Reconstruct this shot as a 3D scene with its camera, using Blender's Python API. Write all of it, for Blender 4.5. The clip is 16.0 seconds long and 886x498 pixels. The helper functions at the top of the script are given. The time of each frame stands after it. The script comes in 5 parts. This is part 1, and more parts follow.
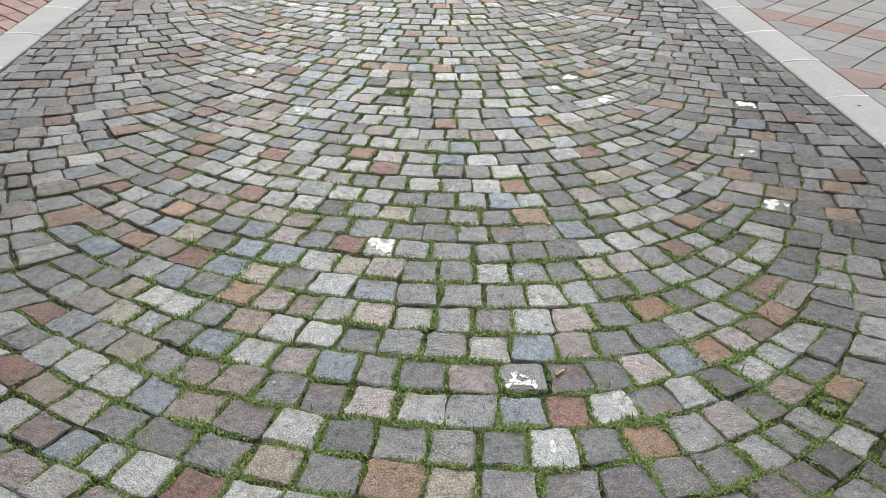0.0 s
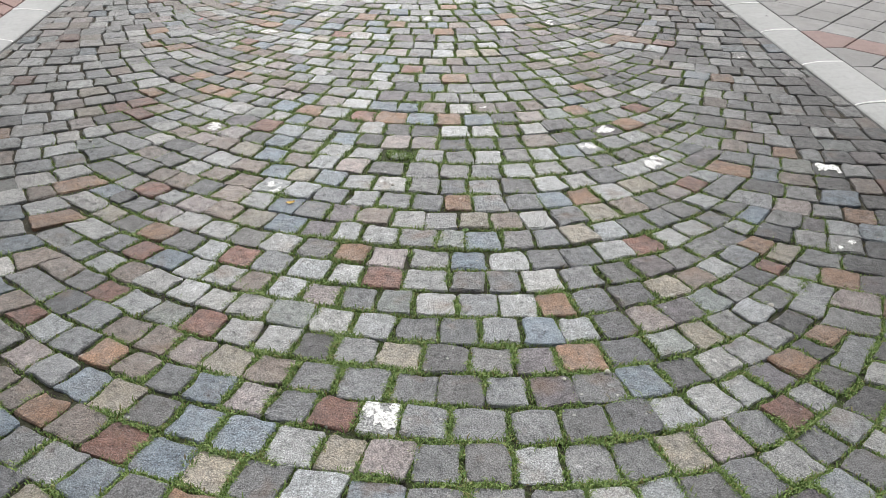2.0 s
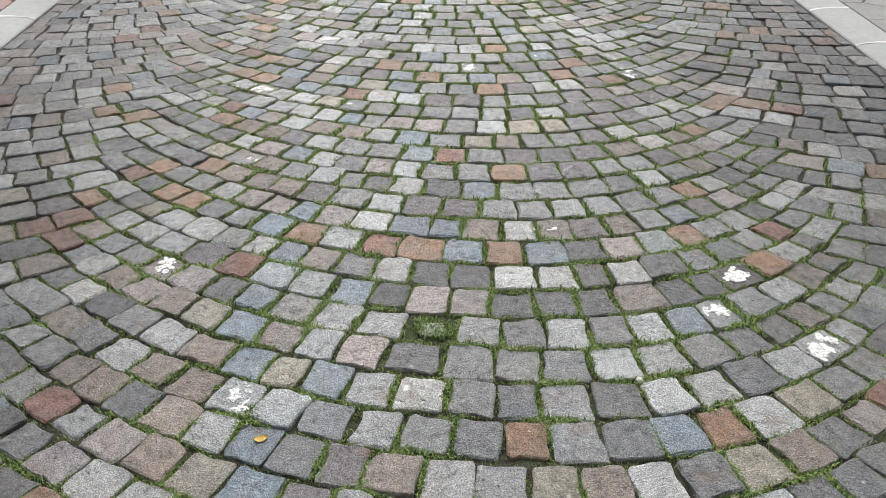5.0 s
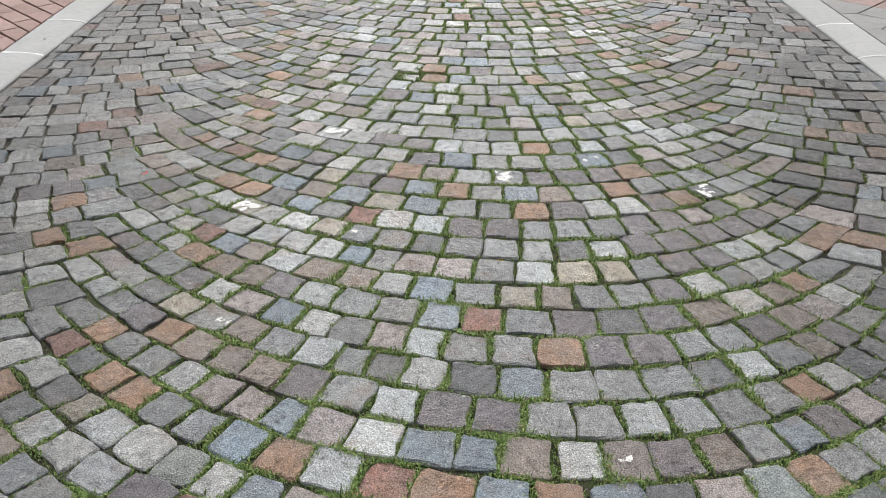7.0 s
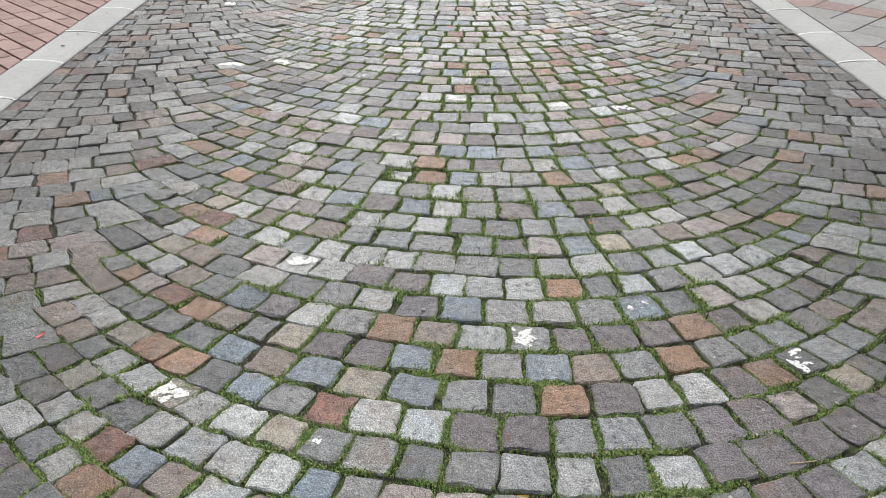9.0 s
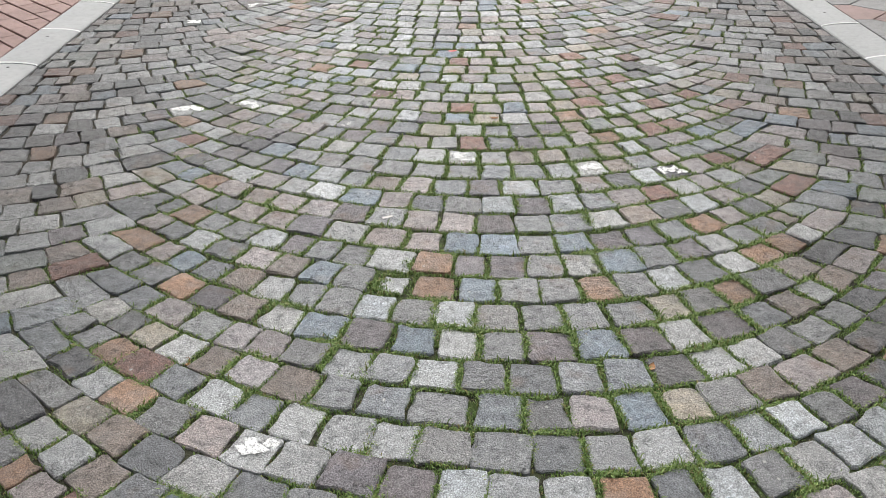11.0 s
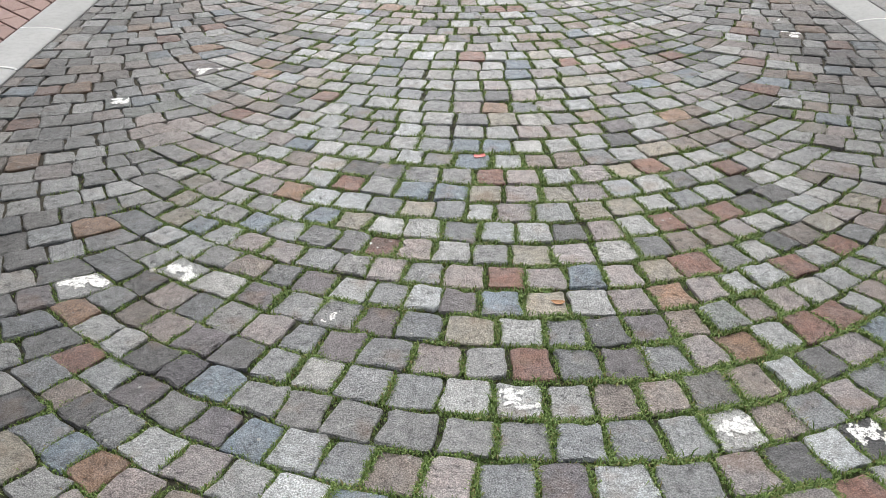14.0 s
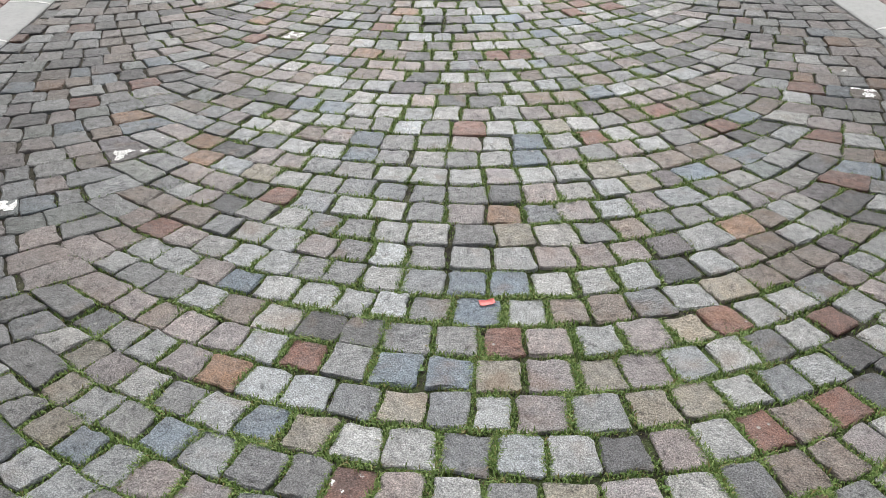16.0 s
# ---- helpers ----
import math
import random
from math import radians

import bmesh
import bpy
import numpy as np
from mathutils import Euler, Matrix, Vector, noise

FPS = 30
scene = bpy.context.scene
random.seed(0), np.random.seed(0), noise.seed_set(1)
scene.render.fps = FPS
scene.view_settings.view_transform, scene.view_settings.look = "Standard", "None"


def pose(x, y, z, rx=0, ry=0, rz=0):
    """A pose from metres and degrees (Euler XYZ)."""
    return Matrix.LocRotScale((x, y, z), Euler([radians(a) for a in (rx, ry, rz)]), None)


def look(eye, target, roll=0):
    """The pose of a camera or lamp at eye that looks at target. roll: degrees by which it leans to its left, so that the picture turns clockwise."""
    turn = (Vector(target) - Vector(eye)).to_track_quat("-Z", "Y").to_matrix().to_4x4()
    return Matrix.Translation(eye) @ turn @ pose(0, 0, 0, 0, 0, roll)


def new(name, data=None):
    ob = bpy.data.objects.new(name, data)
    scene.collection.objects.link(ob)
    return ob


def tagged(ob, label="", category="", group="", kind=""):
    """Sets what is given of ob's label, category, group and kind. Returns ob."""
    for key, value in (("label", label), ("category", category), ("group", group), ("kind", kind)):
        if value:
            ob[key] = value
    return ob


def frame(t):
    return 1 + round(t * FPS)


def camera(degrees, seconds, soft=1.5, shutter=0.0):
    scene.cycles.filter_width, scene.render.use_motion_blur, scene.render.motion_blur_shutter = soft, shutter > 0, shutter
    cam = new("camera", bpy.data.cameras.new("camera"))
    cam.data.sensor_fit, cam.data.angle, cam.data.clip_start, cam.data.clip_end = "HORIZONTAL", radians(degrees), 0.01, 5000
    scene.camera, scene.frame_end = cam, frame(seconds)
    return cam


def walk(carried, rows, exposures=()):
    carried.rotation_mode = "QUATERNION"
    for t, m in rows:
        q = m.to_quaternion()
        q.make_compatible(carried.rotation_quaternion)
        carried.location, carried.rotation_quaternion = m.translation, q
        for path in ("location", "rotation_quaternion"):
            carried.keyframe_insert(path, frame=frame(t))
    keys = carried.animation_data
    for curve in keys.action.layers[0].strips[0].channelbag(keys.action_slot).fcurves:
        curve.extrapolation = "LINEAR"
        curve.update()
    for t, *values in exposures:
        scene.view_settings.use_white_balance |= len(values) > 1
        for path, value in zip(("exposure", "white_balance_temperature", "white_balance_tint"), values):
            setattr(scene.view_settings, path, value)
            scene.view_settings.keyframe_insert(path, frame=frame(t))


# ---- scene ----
cam = camera(55.3, 16.0, soft=0.6)
PATH = [
    (0, (-0.036, 0.229, 1.214), (0.056, 1.957, 0.211), 1.1),
    (0.5, (-0.019, 0.443, 1.222), (0.081, 2.168, 0.214), 1.0),
    (1, (-0.025, 0.627, 1.219), (0.083, 2.347, 0.204), 0.9),
    (1.5, (-0.052, 0.831, 1.212), (0.058, 2.548, 0.192), 0.9),
    (2, (-0.064, 1.009, 1.199), (0.047, 2.722, 0.173), 0.8),
    (2.5, (-0.059, 1.197, 1.201), (0.055, 2.906, 0.167), 0.8),
    (3, (-0.043, 1.375, 1.192), (0.064, 3.08, 0.153), 0.8),
    (3.5, (-0.06, 1.576, 1.189), (0.034, 3.277, 0.141), 0.7),
    (4, (-0.067, 1.776, 1.19), (0.016, 3.472, 0.133), 0.6),
    (4.2, (-0.06, 1.848, 1.187), (0.014, 3.542, 0.126), 0.4),
    (6.3, (-0.084, 2.596, 1.163), (-0.07, 4.276, 0.079), 0.5),
    (6.5, (-0.087, 2.677, 1.171), (-0.077, 4.357, 0.085), 0.5),
    (7, (-0.078, 2.876, 1.18), (-0.074, 4.591, 0.15), 0.5),
    (7.5, (-0.081, 3.052, 1.172), (-0.08, 4.787, 0.177), 0.4),
    (8, (-0.093, 3.263, 1.156), (-0.095, 5.007, 0.177), 0.3),
    (8.5, (-0.087, 3.457, 1.151), (-0.086, 5.204, 0.177), 0.2),
    (9, (-0.076, 3.656, 1.151), (-0.072, 5.401, 0.174), 0.2),
    (9.2, (-0.081, 3.722, 1.145), (-0.075, 5.466, 0.166), 0.1),
    (11.3, (-0.103, 4.547, 1.166), (-0.093, 6.263, 0.139), -0.3),
    (11.5, (-0.108, 4.628, 1.161), (-0.097, 6.343, 0.132), -0.3),
    (12, (-0.128, 4.852, 1.169), (-0.113, 6.563, 0.133), -0.4),
    (12.5, (-0.142, 5.044, 1.152), (-0.123, 6.751, 0.11), -0.4),
    (13, (-0.142, 5.275, 1.16), (-0.118, 6.978, 0.111), -0.4),
    (13.5, (-0.162, 5.469, 1.142), (-0.131, 7.168, 0.086), -0.3),
    (14, (-0.196, 5.702, 1.157), (-0.161, 7.398, 0.098), -0.3),
    (14.5, (-0.209, 5.895, 1.141), (-0.173, 7.588, 0.076), -0.3),
    (15, (-0.201, 6.123, 1.148), (-0.156, 7.812, 0.077), -0.2),
    (15.5, (-0.191, 6.32, 1.13), (-0.136, 8.005, 0.054), -0.2),
    (16, (-0.195, 6.562, 1.145), (-0.124, 8.239, 0.058), -0.1),
]
walk(cam, [(t, look(eye, target, roll)) for t, eye, target, roll in PATH])

# ---------------------------------------------------------------- light
# an overcast noon: a pale even sky and a very wide, weak sun
world = bpy.data.worlds.new("overcast_sky")
scene.world = world
world.use_nodes = True
wn, wl = world.node_tree.nodes, world.node_tree.links
wn.clear()
sky = wn.new("ShaderNodeTexSky")
sky.sky_type = "NISHITA"
sky.sun_disc = False
sky.sun_elevation = radians(42)
sky.sun_rotation = radians(0)
sky.air_density, sky.dust_density, sky.ozone_density = 1.0, 6.0, 1.0
grey = wn.new("ShaderNodeHueSaturation")
grey.inputs["Saturation"].default_value = 0.22
wl.new(sky.outputs["Color"], grey.inputs["Color"])
wbg = wn.new("ShaderNodeBackground")
wbg.inputs["Strength"].default_value = 0.149
wl.new(grey.outputs["Color"], wbg.inputs["Color"])
wout = wn.new("ShaderNodeOutputWorld")
wl.new(wbg.outputs["Background"], wout.inputs["Surface"])

sun_data = bpy.data.lights.new("sun", "SUN")
sun_data.energy, sun_data.angle, sun_data.color = 1.60, radians(70), (1.0, 0.99, 0.97)
sun = new("sun", sun_data)
sun.matrix_world = look((0.0, 14.0, 10.0), (0, 4.0, 0))


# ---------------------------------------------------------------- materials
def nodes_of(name):
    m = bpy.data.materials.new(name)
    m.use_nodes = True
    nt = m.node_tree
    return m, nt, nt.nodes["Principled BSDF"]


def node(nt, kind, **sockets):
    n = nt.nodes.new(kind)
    for key, value in sockets.items():
        n.inputs[key.replace("_", " ")].default_value = value
    return n


def ramp(nt, source, stops):
    r = nt.nodes.new("ShaderNodeValToRGB")
    nt.links.new(source, r.inputs["Fac"])
    e = r.color_ramp.elements
    while len(e) < len(stops):
        e.new(0.5)
    for el, (p, c) in zip(e, stops):
        el.position = p
        el.color = (c, c, c, 1) if isinstance(c, (int, float)) else (*c, 1)
    return r.outputs["Color"]


def mix(nt, fac, a, b, how="MIX"):
    m = nt.nodes.new("ShaderNodeMix")
    m.data_type, m.blend_type = "RGBA", how
    for socket, value in ((m.inputs[0], fac), (m.inputs[6], a), (m.inputs[7], b)):
        if isinstance(value, bpy.types.NodeSocket):
            nt.links.new(value, socket)
        else:
            socket.default_value = value if isinstance(value, (int, float)) else (*value, 1)
    return m.outputs[2]


def attribute(nt, name):
    a = nt.nodes.new("ShaderNodeAttribute")
    a.attribute_name = name
    return a


def position(nt):
    return nt.nodes.new("ShaderNodeNewGeometry").outputs["Position"]


def noise_of(nt, vector, scale, detail=4.0, rough=0.55):
    n = node(nt, "ShaderNodeTexNoise", Scale=scale, Detail=detail, Roughness=rough)
    nt.links.new(vector, n.inputs["Vector"])
    return n.outputs["Fac"]


def bump(nt, bsdf, height, strength, distance):
    b = node(nt, "ShaderNodeBump", Strength=strength, Distance=distance)
    nt.links.new(height, b.inputs["Height"])
    nt.links.new(b.outputs["Normal"], bsdf.inputs["Normal"])


def stone_material():
    """Hewn granite and porphyry setts: each its own colour, with crystals, clefts, lichen, gutter dirt and painted-in
    side shade.
    """
    m, nt, bsdf = nodes_of("sett_stone")
    link = nt.links.new
    tint = attribute(nt, "tint").outputs["Color"]
    grain_kind = attribute(nt, "grain")
    pos = position(nt)
    shift = nt.nodes.new("ShaderNodeVectorMath")
    shift.operation = "MULTIPLY_ADD"
    link(grain_kind.outputs["Vector"], shift.inputs[0])
    shift.inputs[1].default_value = (7, 7, 7)
    link(pos, shift.inputs[2])
    p = shift.outputs["Vector"]
    # clefts run one way across each stone
    turn = nt.nodes.new("ShaderNodeVectorRotate")
    turn.rotation_type = "Z_AXIS"
    link(p, turn.inputs["Vector"])
    ang = nt.nodes.new("ShaderNodeMath")
    ang.operation = "MULTIPLY"
    link(grain_kind.outputs["Fac"], ang.inputs[0])
    ang.inputs[1].default_value = 6.3
    link(ang.outputs[0], turn.inputs["Angle"])
    stretch = nt.nodes.new("ShaderNodeVectorMath")
    stretch.operation = "MULTIPLY"
    link(turn.outputs["Vector"], stretch.inputs[0])
    stretch.inputs[1].default_value = (1.0, 0.62, 1.0)
    blotch = noise_of(nt, p, 34, 6, 0.68)
    cleft = noise_of(nt, stretch.outputs["Vector"], 64, 7, 0.68)
    crystal = noise_of(nt, p, 320, 3, 0.75)
    # the colour fades to grey in patches of each stone
    plain = nt.nodes.new("ShaderNodeRGBToBW")
    link(tint, plain.inputs[0])
    faded = ramp(nt, noise_of(nt, p, 15, 4, 0.6), [(0.42, 0.0), (0.62, 0.32)])
    tint = mix(nt, faded, tint, plain.outputs[0])
    col = mix(nt, 1.0, tint, ramp(nt, blotch, [(0.30, 0.76), (0.5, 1.0), (0.70, 1.20)]), "MULTIPLY")
    col = mix(nt, 1.0, col, ramp(nt, cleft, [(0.33, 0.42), (0.41, 0.88), (0.5, 1.0), (0.6, 1.08), (0.69, 1.4)]), "MULTIPLY")
    col = mix(nt, 1.0, col, ramp(nt, crystal, [(0.36, 0.52), (0.5, 1.0), (0.63, 1.6)]), "MULTIPLY")
    # fine cracks and cleavage lines
    lines = noise_of(nt, stretch.outputs["Vector"], 34, 3, 0.6)
    crack = ramp(nt, lines, [(0.474, 1.0), (0.493, 0.66), (0.503, 0.66), (0.525, 1.0)])
    some = ramp(nt, noise_of(nt, p, 14, 2), [(0.52, 0.0), (0.62, 1.0)])
    col = mix(nt, some, col, mix(nt, 1.0, col, crack, "MULTIPLY"))
    # rusty iron stains on some
    rust = noise_of(nt, p, 9, 3, 0.5)
    col = mix(nt, ramp(nt, rust, [(0.6, 0.0), (0.74, 0.38)]), col, (0.30, 0.17, 0.09))
    # lichen dots
    dots = node(nt, "ShaderNodeTexVoronoi", Scale=120.0)
    link(p, dots.inputs["Vector"])
    where = noise_of(nt, pos, 5, 2)
    dot = ramp(nt, dots.outputs["Distance"], [(0.10, 1.0), (0.17, 0.0)])
    keep = ramp(nt, where, [(0.5, 0.0), (0.62, 0.75)])
    col = mix(nt, mix(nt, 1.0, dot, keep, "MULTIPLY"), col, (0.56, 0.56, 0.53))
    # larger pale spots of lichen and trodden gum on a few stones
    spots = node(nt, "ShaderNodeTexVoronoi", Scale=26.0)
    link(p, spots.inputs["Vector"])
    spot = ramp(nt, spots.outputs["Distance"], [(0.07, 1.0), (0.125, 0.0)])
    chosen_cells = ramp(nt, spots.outputs["Color"], [(0.66, 0.0), (0.70, 0.8)])
    col = mix(nt, mix(nt, 1.0, spot, chosen_cells, "MULTIPLY"), col, (0.60, 0.60, 0.57))
    # street dirt along the gutters, plus the sides' weaker sky light painted in as darkening
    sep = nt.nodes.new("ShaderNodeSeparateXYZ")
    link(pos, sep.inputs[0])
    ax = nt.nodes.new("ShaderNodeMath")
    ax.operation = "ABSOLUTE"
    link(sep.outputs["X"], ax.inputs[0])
    dirt_shade_n = noise_of(nt, pos, 3.2, 5, 0.6)
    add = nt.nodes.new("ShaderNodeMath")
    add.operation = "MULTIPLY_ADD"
    link(dirt_shade_n, add.inputs[0])
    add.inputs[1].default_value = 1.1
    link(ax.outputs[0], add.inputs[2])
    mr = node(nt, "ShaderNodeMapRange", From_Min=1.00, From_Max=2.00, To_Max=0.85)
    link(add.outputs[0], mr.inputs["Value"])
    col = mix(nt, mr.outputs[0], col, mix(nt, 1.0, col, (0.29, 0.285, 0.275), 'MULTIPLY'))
    link(col, bsdf.inputs["Base Color"])
    link(ramp(nt, cleft, [(0.3, 0.66), (0.7, 0.42)]), bsdf.inputs["Roughness"])
    bsdf.inputs["Specular IOR Level"].default_value = 0.6
    h = mix(nt, 0.35, cleft, crystal)
    bump(nt, bsdf, mix(nt, 0.3, h, mix(nt, some, blotch, mix(nt, 1.0, blotch, crack, 'MULTIPLY'))), 1.0, 0.022)
    return m


def soil_material():
    m, nt, bsdf = nodes_of("joint_soil")
    pos = position(nt)
    fine, mid = noise_of(nt, pos, 220, 4, 0.7), noise_of(nt, pos, 40, 4, 0.6)
    soil = mix(nt, 1.0, ramp(nt, mid, [(0.3, (0.03, 0.026, 0.021)), (0.7, (0.085, 0.075, 0.06))]),
               ramp(nt, fine, [(0.3, 0.55), (0.7, 1.6)]), "MULTIPLY")
    green = mix(nt, fine, (0.035, 0.06, 0.015), (0.13, 0.20, 0.05))
    m_fac = mix(nt, 1.0, attribute(nt, "moss").outputs["Color"], ramp(nt, mid, [(0.40, 0.06), (0.56, 0.9)]), "MULTIPLY")
    grit = node(nt, "ShaderNodeTexVoronoi", Scale=150.0)
    nt.links.new(pos, grit.inputs["Vector"])
    chips = mix(nt, 1.0, ramp(nt, grit.outputs["Distance"], [(0.16, 1.0), (0.26, 0.0)]), ramp(nt, noise_of(nt, pos, 60, 2), [(0.5, 0.0), (0.6, 0.8)]), "MULTIPLY")
    soil = mix(nt, chips, soil, (0.30, 0.29, 0.26))
    nt.links.new(mix(nt, m_fac, soil, green), bsdf.inputs["Base Color"])
    bsdf.inputs["Roughness"].default_value = 0.95
    bsdf.inputs["Specular IOR Level"].default_value = 0.2
    bump(nt, bsdf, fine, 1.0, 0.006)
    return m


def blade_material():
    m, nt, bsdf = nodes_of("grass_blade")
    r = nt.nodes.new("ShaderNodeNewGeometry").outputs["Random Per Island"]
    col = ramp(nt, r, [(0.0, (0.085, 0.15, 0.035)), (0.5, (0.185, 0.285, 0.075)), (0.86, (0.30, 0.40, 0.13)), (0.95, (0.25, 0.22, 0.08)), (1.0, (0.30, 0.23, 0.11))])
    nt.links.new(col, bsdf.inputs["Base Color"])
    bsdf.inputs["Roughness"].default_value = 0.6
    bsdf.inputs["Specular IOR Level"].default_value = 0.25
    return m


def concrete_material():
    m, nt, bsdf = nodes_of("kerb_concrete")
    pos = position(nt)
    a, b, c = noise_of(nt, pos, 4, 5, 0.6), noise_of(nt, pos, 45, 5, 0.65), noise_of(nt, pos, 600, 2, 0.6)
    col = ramp(nt, a, [(0.3, (0.37, 0.375, 0.37)), (0.7, (0.43, 0.435, 0.43))])
    col = mix(nt, 1.0, col, ramp(nt, b, [(0.25, 0.84), (0.5, 1.0), (0.75, 1.06)]), "MULTIPLY")
    col = mix(nt, 1.0, col, ramp(nt, c, [(0.3, 0.9), (0.7, 1.08)]), "MULTIPLY")
    oi = nt.nodes.new("ShaderNodeObjectInfo").outputs["Random"]
    col = mix(nt, 1.0, col, ramp(nt, oi, [(0.0, 0.93), (1.0, 1.04)]), "MULTIPLY")
    nt.links.new(col, bsdf.inputs["Base Color"])
    bsdf.inputs["Roughness"].default_value = 0.8
    bump(nt, bsdf, mix(nt, 0.5, b, c), 0.35, 0.002)
    return m


def paver_material(name, low, high, speck):
    """Pressed concrete paver with exposed fine grit."""
    m, nt, bsdf = nodes_of(name)
    pos = position(nt)
    grit, blot, wide = noise_of(nt, pos, 330, 3, 0.7), noise_of(nt, pos, 22, 5, 0.6), noise_of(nt, pos, 2.5, 3)
    oi = nt.nodes.new("ShaderNodeObjectInfo").outputs["Random"]
    isl = nt.nodes.new("ShaderNodeNewGeometry").outputs["Random Per Island"]
    both = nt.nodes.new("ShaderNodeMath")
    both.operation = "ADD"
    nt.links.new(oi, both.inputs[0])
    nt.links.new(isl, both.inputs[1])
    fr = nt.nodes.new("ShaderNodeMath")
    fr.operation = "FRACT"
    nt.links.new(both.outputs[0], fr.inputs[0])
    col = mix(nt, fr.outputs[0], low, high)
    col = mix(nt, 1.0, col, ramp(nt, blot, [(0.25, 0.8), (0.5, 1.0), (0.75, 1.12)]), "MULTIPLY")
    col = mix(nt, 1.0, col, ramp(nt, wide, [(0.3, 0.88), (0.7, 1.08)]), "MULTIPLY")
    col = mix(nt, ramp(nt, grit, [(0.5, 0.0), (0.68, 0.5)]), col, speck)
    col = mix(nt, 1.0, col, ramp(nt, grit, [(0.34, 0.5), (0.46, 1.0)]), "MULTIPLY")
    nt.links.new(col, bsdf.inputs["Base Color"])
    bsdf.inputs["Roughness"].default_value = 0.82
    bump(nt, bsdf, grit, 0.45, 0.002)
    return m


def plain_material(name, colour, rough=0.7, vary=0.15, scale=150):
    m, nt, bsdf = nodes_of(name)
    n = noise_of(nt, position(nt), scale, 4, 0.6)
    col = mix(nt, 1.0, mix(nt, 0.0, colour, colour), ramp(nt, n, [(0.3, 1 - vary), (0.7, 1 + vary)]), "MULTIPLY")
    nt.links.new(col, bsdf.inputs["Base Color"])
    bsdf.inputs["Roughness"].default_value = rough
    bump(nt, bsdf, n, 0.3, 0.001)
    return m


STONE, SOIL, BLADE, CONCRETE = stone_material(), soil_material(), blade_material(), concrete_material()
RED_PAVER = paver_material("red_paver", (0.30, 0.19, 0.165), (0.39, 0.26, 0.23), (0.50, 0.40, 0.37))
GREY_PAVER = paver_material("grey_paver", (0.25, 0.245, 0.24), (0.32, 0.315, 0.31), (0.47, 0.46, 0.45))
PINK_PAVER = paver_material("pink_paver", (0.27, 0.185, 0.17), (0.33, 0.23, 0.21), (0.44, 0.36, 0.34))
MORTAR = plain_material("pale_mortar", (0.82, 0.82, 0.80), 0.9, 0.12, 90)
BEDDING = plain_material("dark_bedding", (0.05, 0.045, 0.04), 0.95, 0.3, 60)
ASPHALT = plain_material("asphalt", (0.06, 0.06, 0.06), 0.9, 0.3, 80)
PAINT = plain_material("white_paint", (0.80, 0.80, 0.78), 0.55, 0.08, 200)
worn = noise_of(PAINT.node_tree, position(PAINT.node_tree), 150, 5, 0.75)
PAINT.node_tree.links.new(ramp(PAINT.node_tree, worn, [(0.40, 0.0), (0.47, 1.0)]), PAINT.node_tree.nodes["Principled BSDF"].inputs["Alpha"])


# ---------------------------------------------------------------- mesh helpers
def mesh_ob(name, verts, faces, material, parent=None, smooth=False):
    me = bpy.data.meshes.new(name)
    me.from_pydata(verts, [], faces)
    me.materials.append(material)
    if smooth:
        me.polygons.foreach_set("use_smooth", np.ones(len(me.polygons), dtype=bool))
    ob = new(name, me)
    if parent:
        ob.parent = parent
    return ob


def part(name, bm, material, parent, label=""):
    me = bpy.data.meshes.new(name)
    bm.to_mesh(me)
    bm.free()
    me.materials.append(material)
    ob = new(name, me)
    ob.parent = parent
    return tagged(ob, label)


# ---------------------------------------------------------------- plan of the roadway
LEFT, RIGHT = -1.80, 1.74            # inner faces of the two kerbs
MIDDLE = (LEFT + RIGHT) / 2
SPRING_L, SPRING_R = -1.02, 1.02     # where the arches spring from one another
SIDE_SLOPE = {-1: 0.61, 1: 0.57}     # rise of the side arches' courses at the springing
Y0, Y1 = -0.6, 13.2
# crown of course k, in metres along the road
KNOT_K = (-40, 0, 7, 14, 20, 26, 32, 40, 45, 51, 58, 67, 79, 130)
KNOT_Y = (-2.969, 1.448, 2.244, 3.002, 3.668, 4.336, 5.005, 5.894, 6.464, 7.143, 7.902, 8.868, 10.185, 15.748)
# the middle arch: place of its crown and radius of its two limbs, which change along the road
ARCH_Y = (1.4, 2.9, 4.4, 5.9, 7.1, 8.4, 9.4)
ARCH_X = (0.285, 0.258, 0.226, 0.154, 0.121, 0.091, 0.061)
RADIUS_L = (2.047, 1.820, 1.622, 1.668, 1.679, 1.646, 1.686)
RADIUS_R = (0.926, 1.013, 1.103, 1.179, 1.293, 1.347, 1.424)


def crown(k):
    return float(np.interp(k, KNOT_K, KNOT_Y))


def lush(x, y):
    """How much grass the joints hold there, 0 to 1."""
    g = 1.0 - min(1.0, max(0.0, (abs(x - 0.06) - 0.50) / 0.95))
    n = 0.5 + 0.5 * noise.fractal(Vector((x * 1.1, y * 1.1, 3.0)), 1.0, 2.0, 3)
    n = max(0.0, n + 0.75 * noise.noise(Vector((x * 7.0, y * 7.0, 1.0))))
    near = 0.35 * max(0.0, min(1.0, (2.6 - y) / 1.4))
    return max(0.0, min(1.0, (0.07 + 0.93 * g) * (0.22 + 0.95 * n + near)))


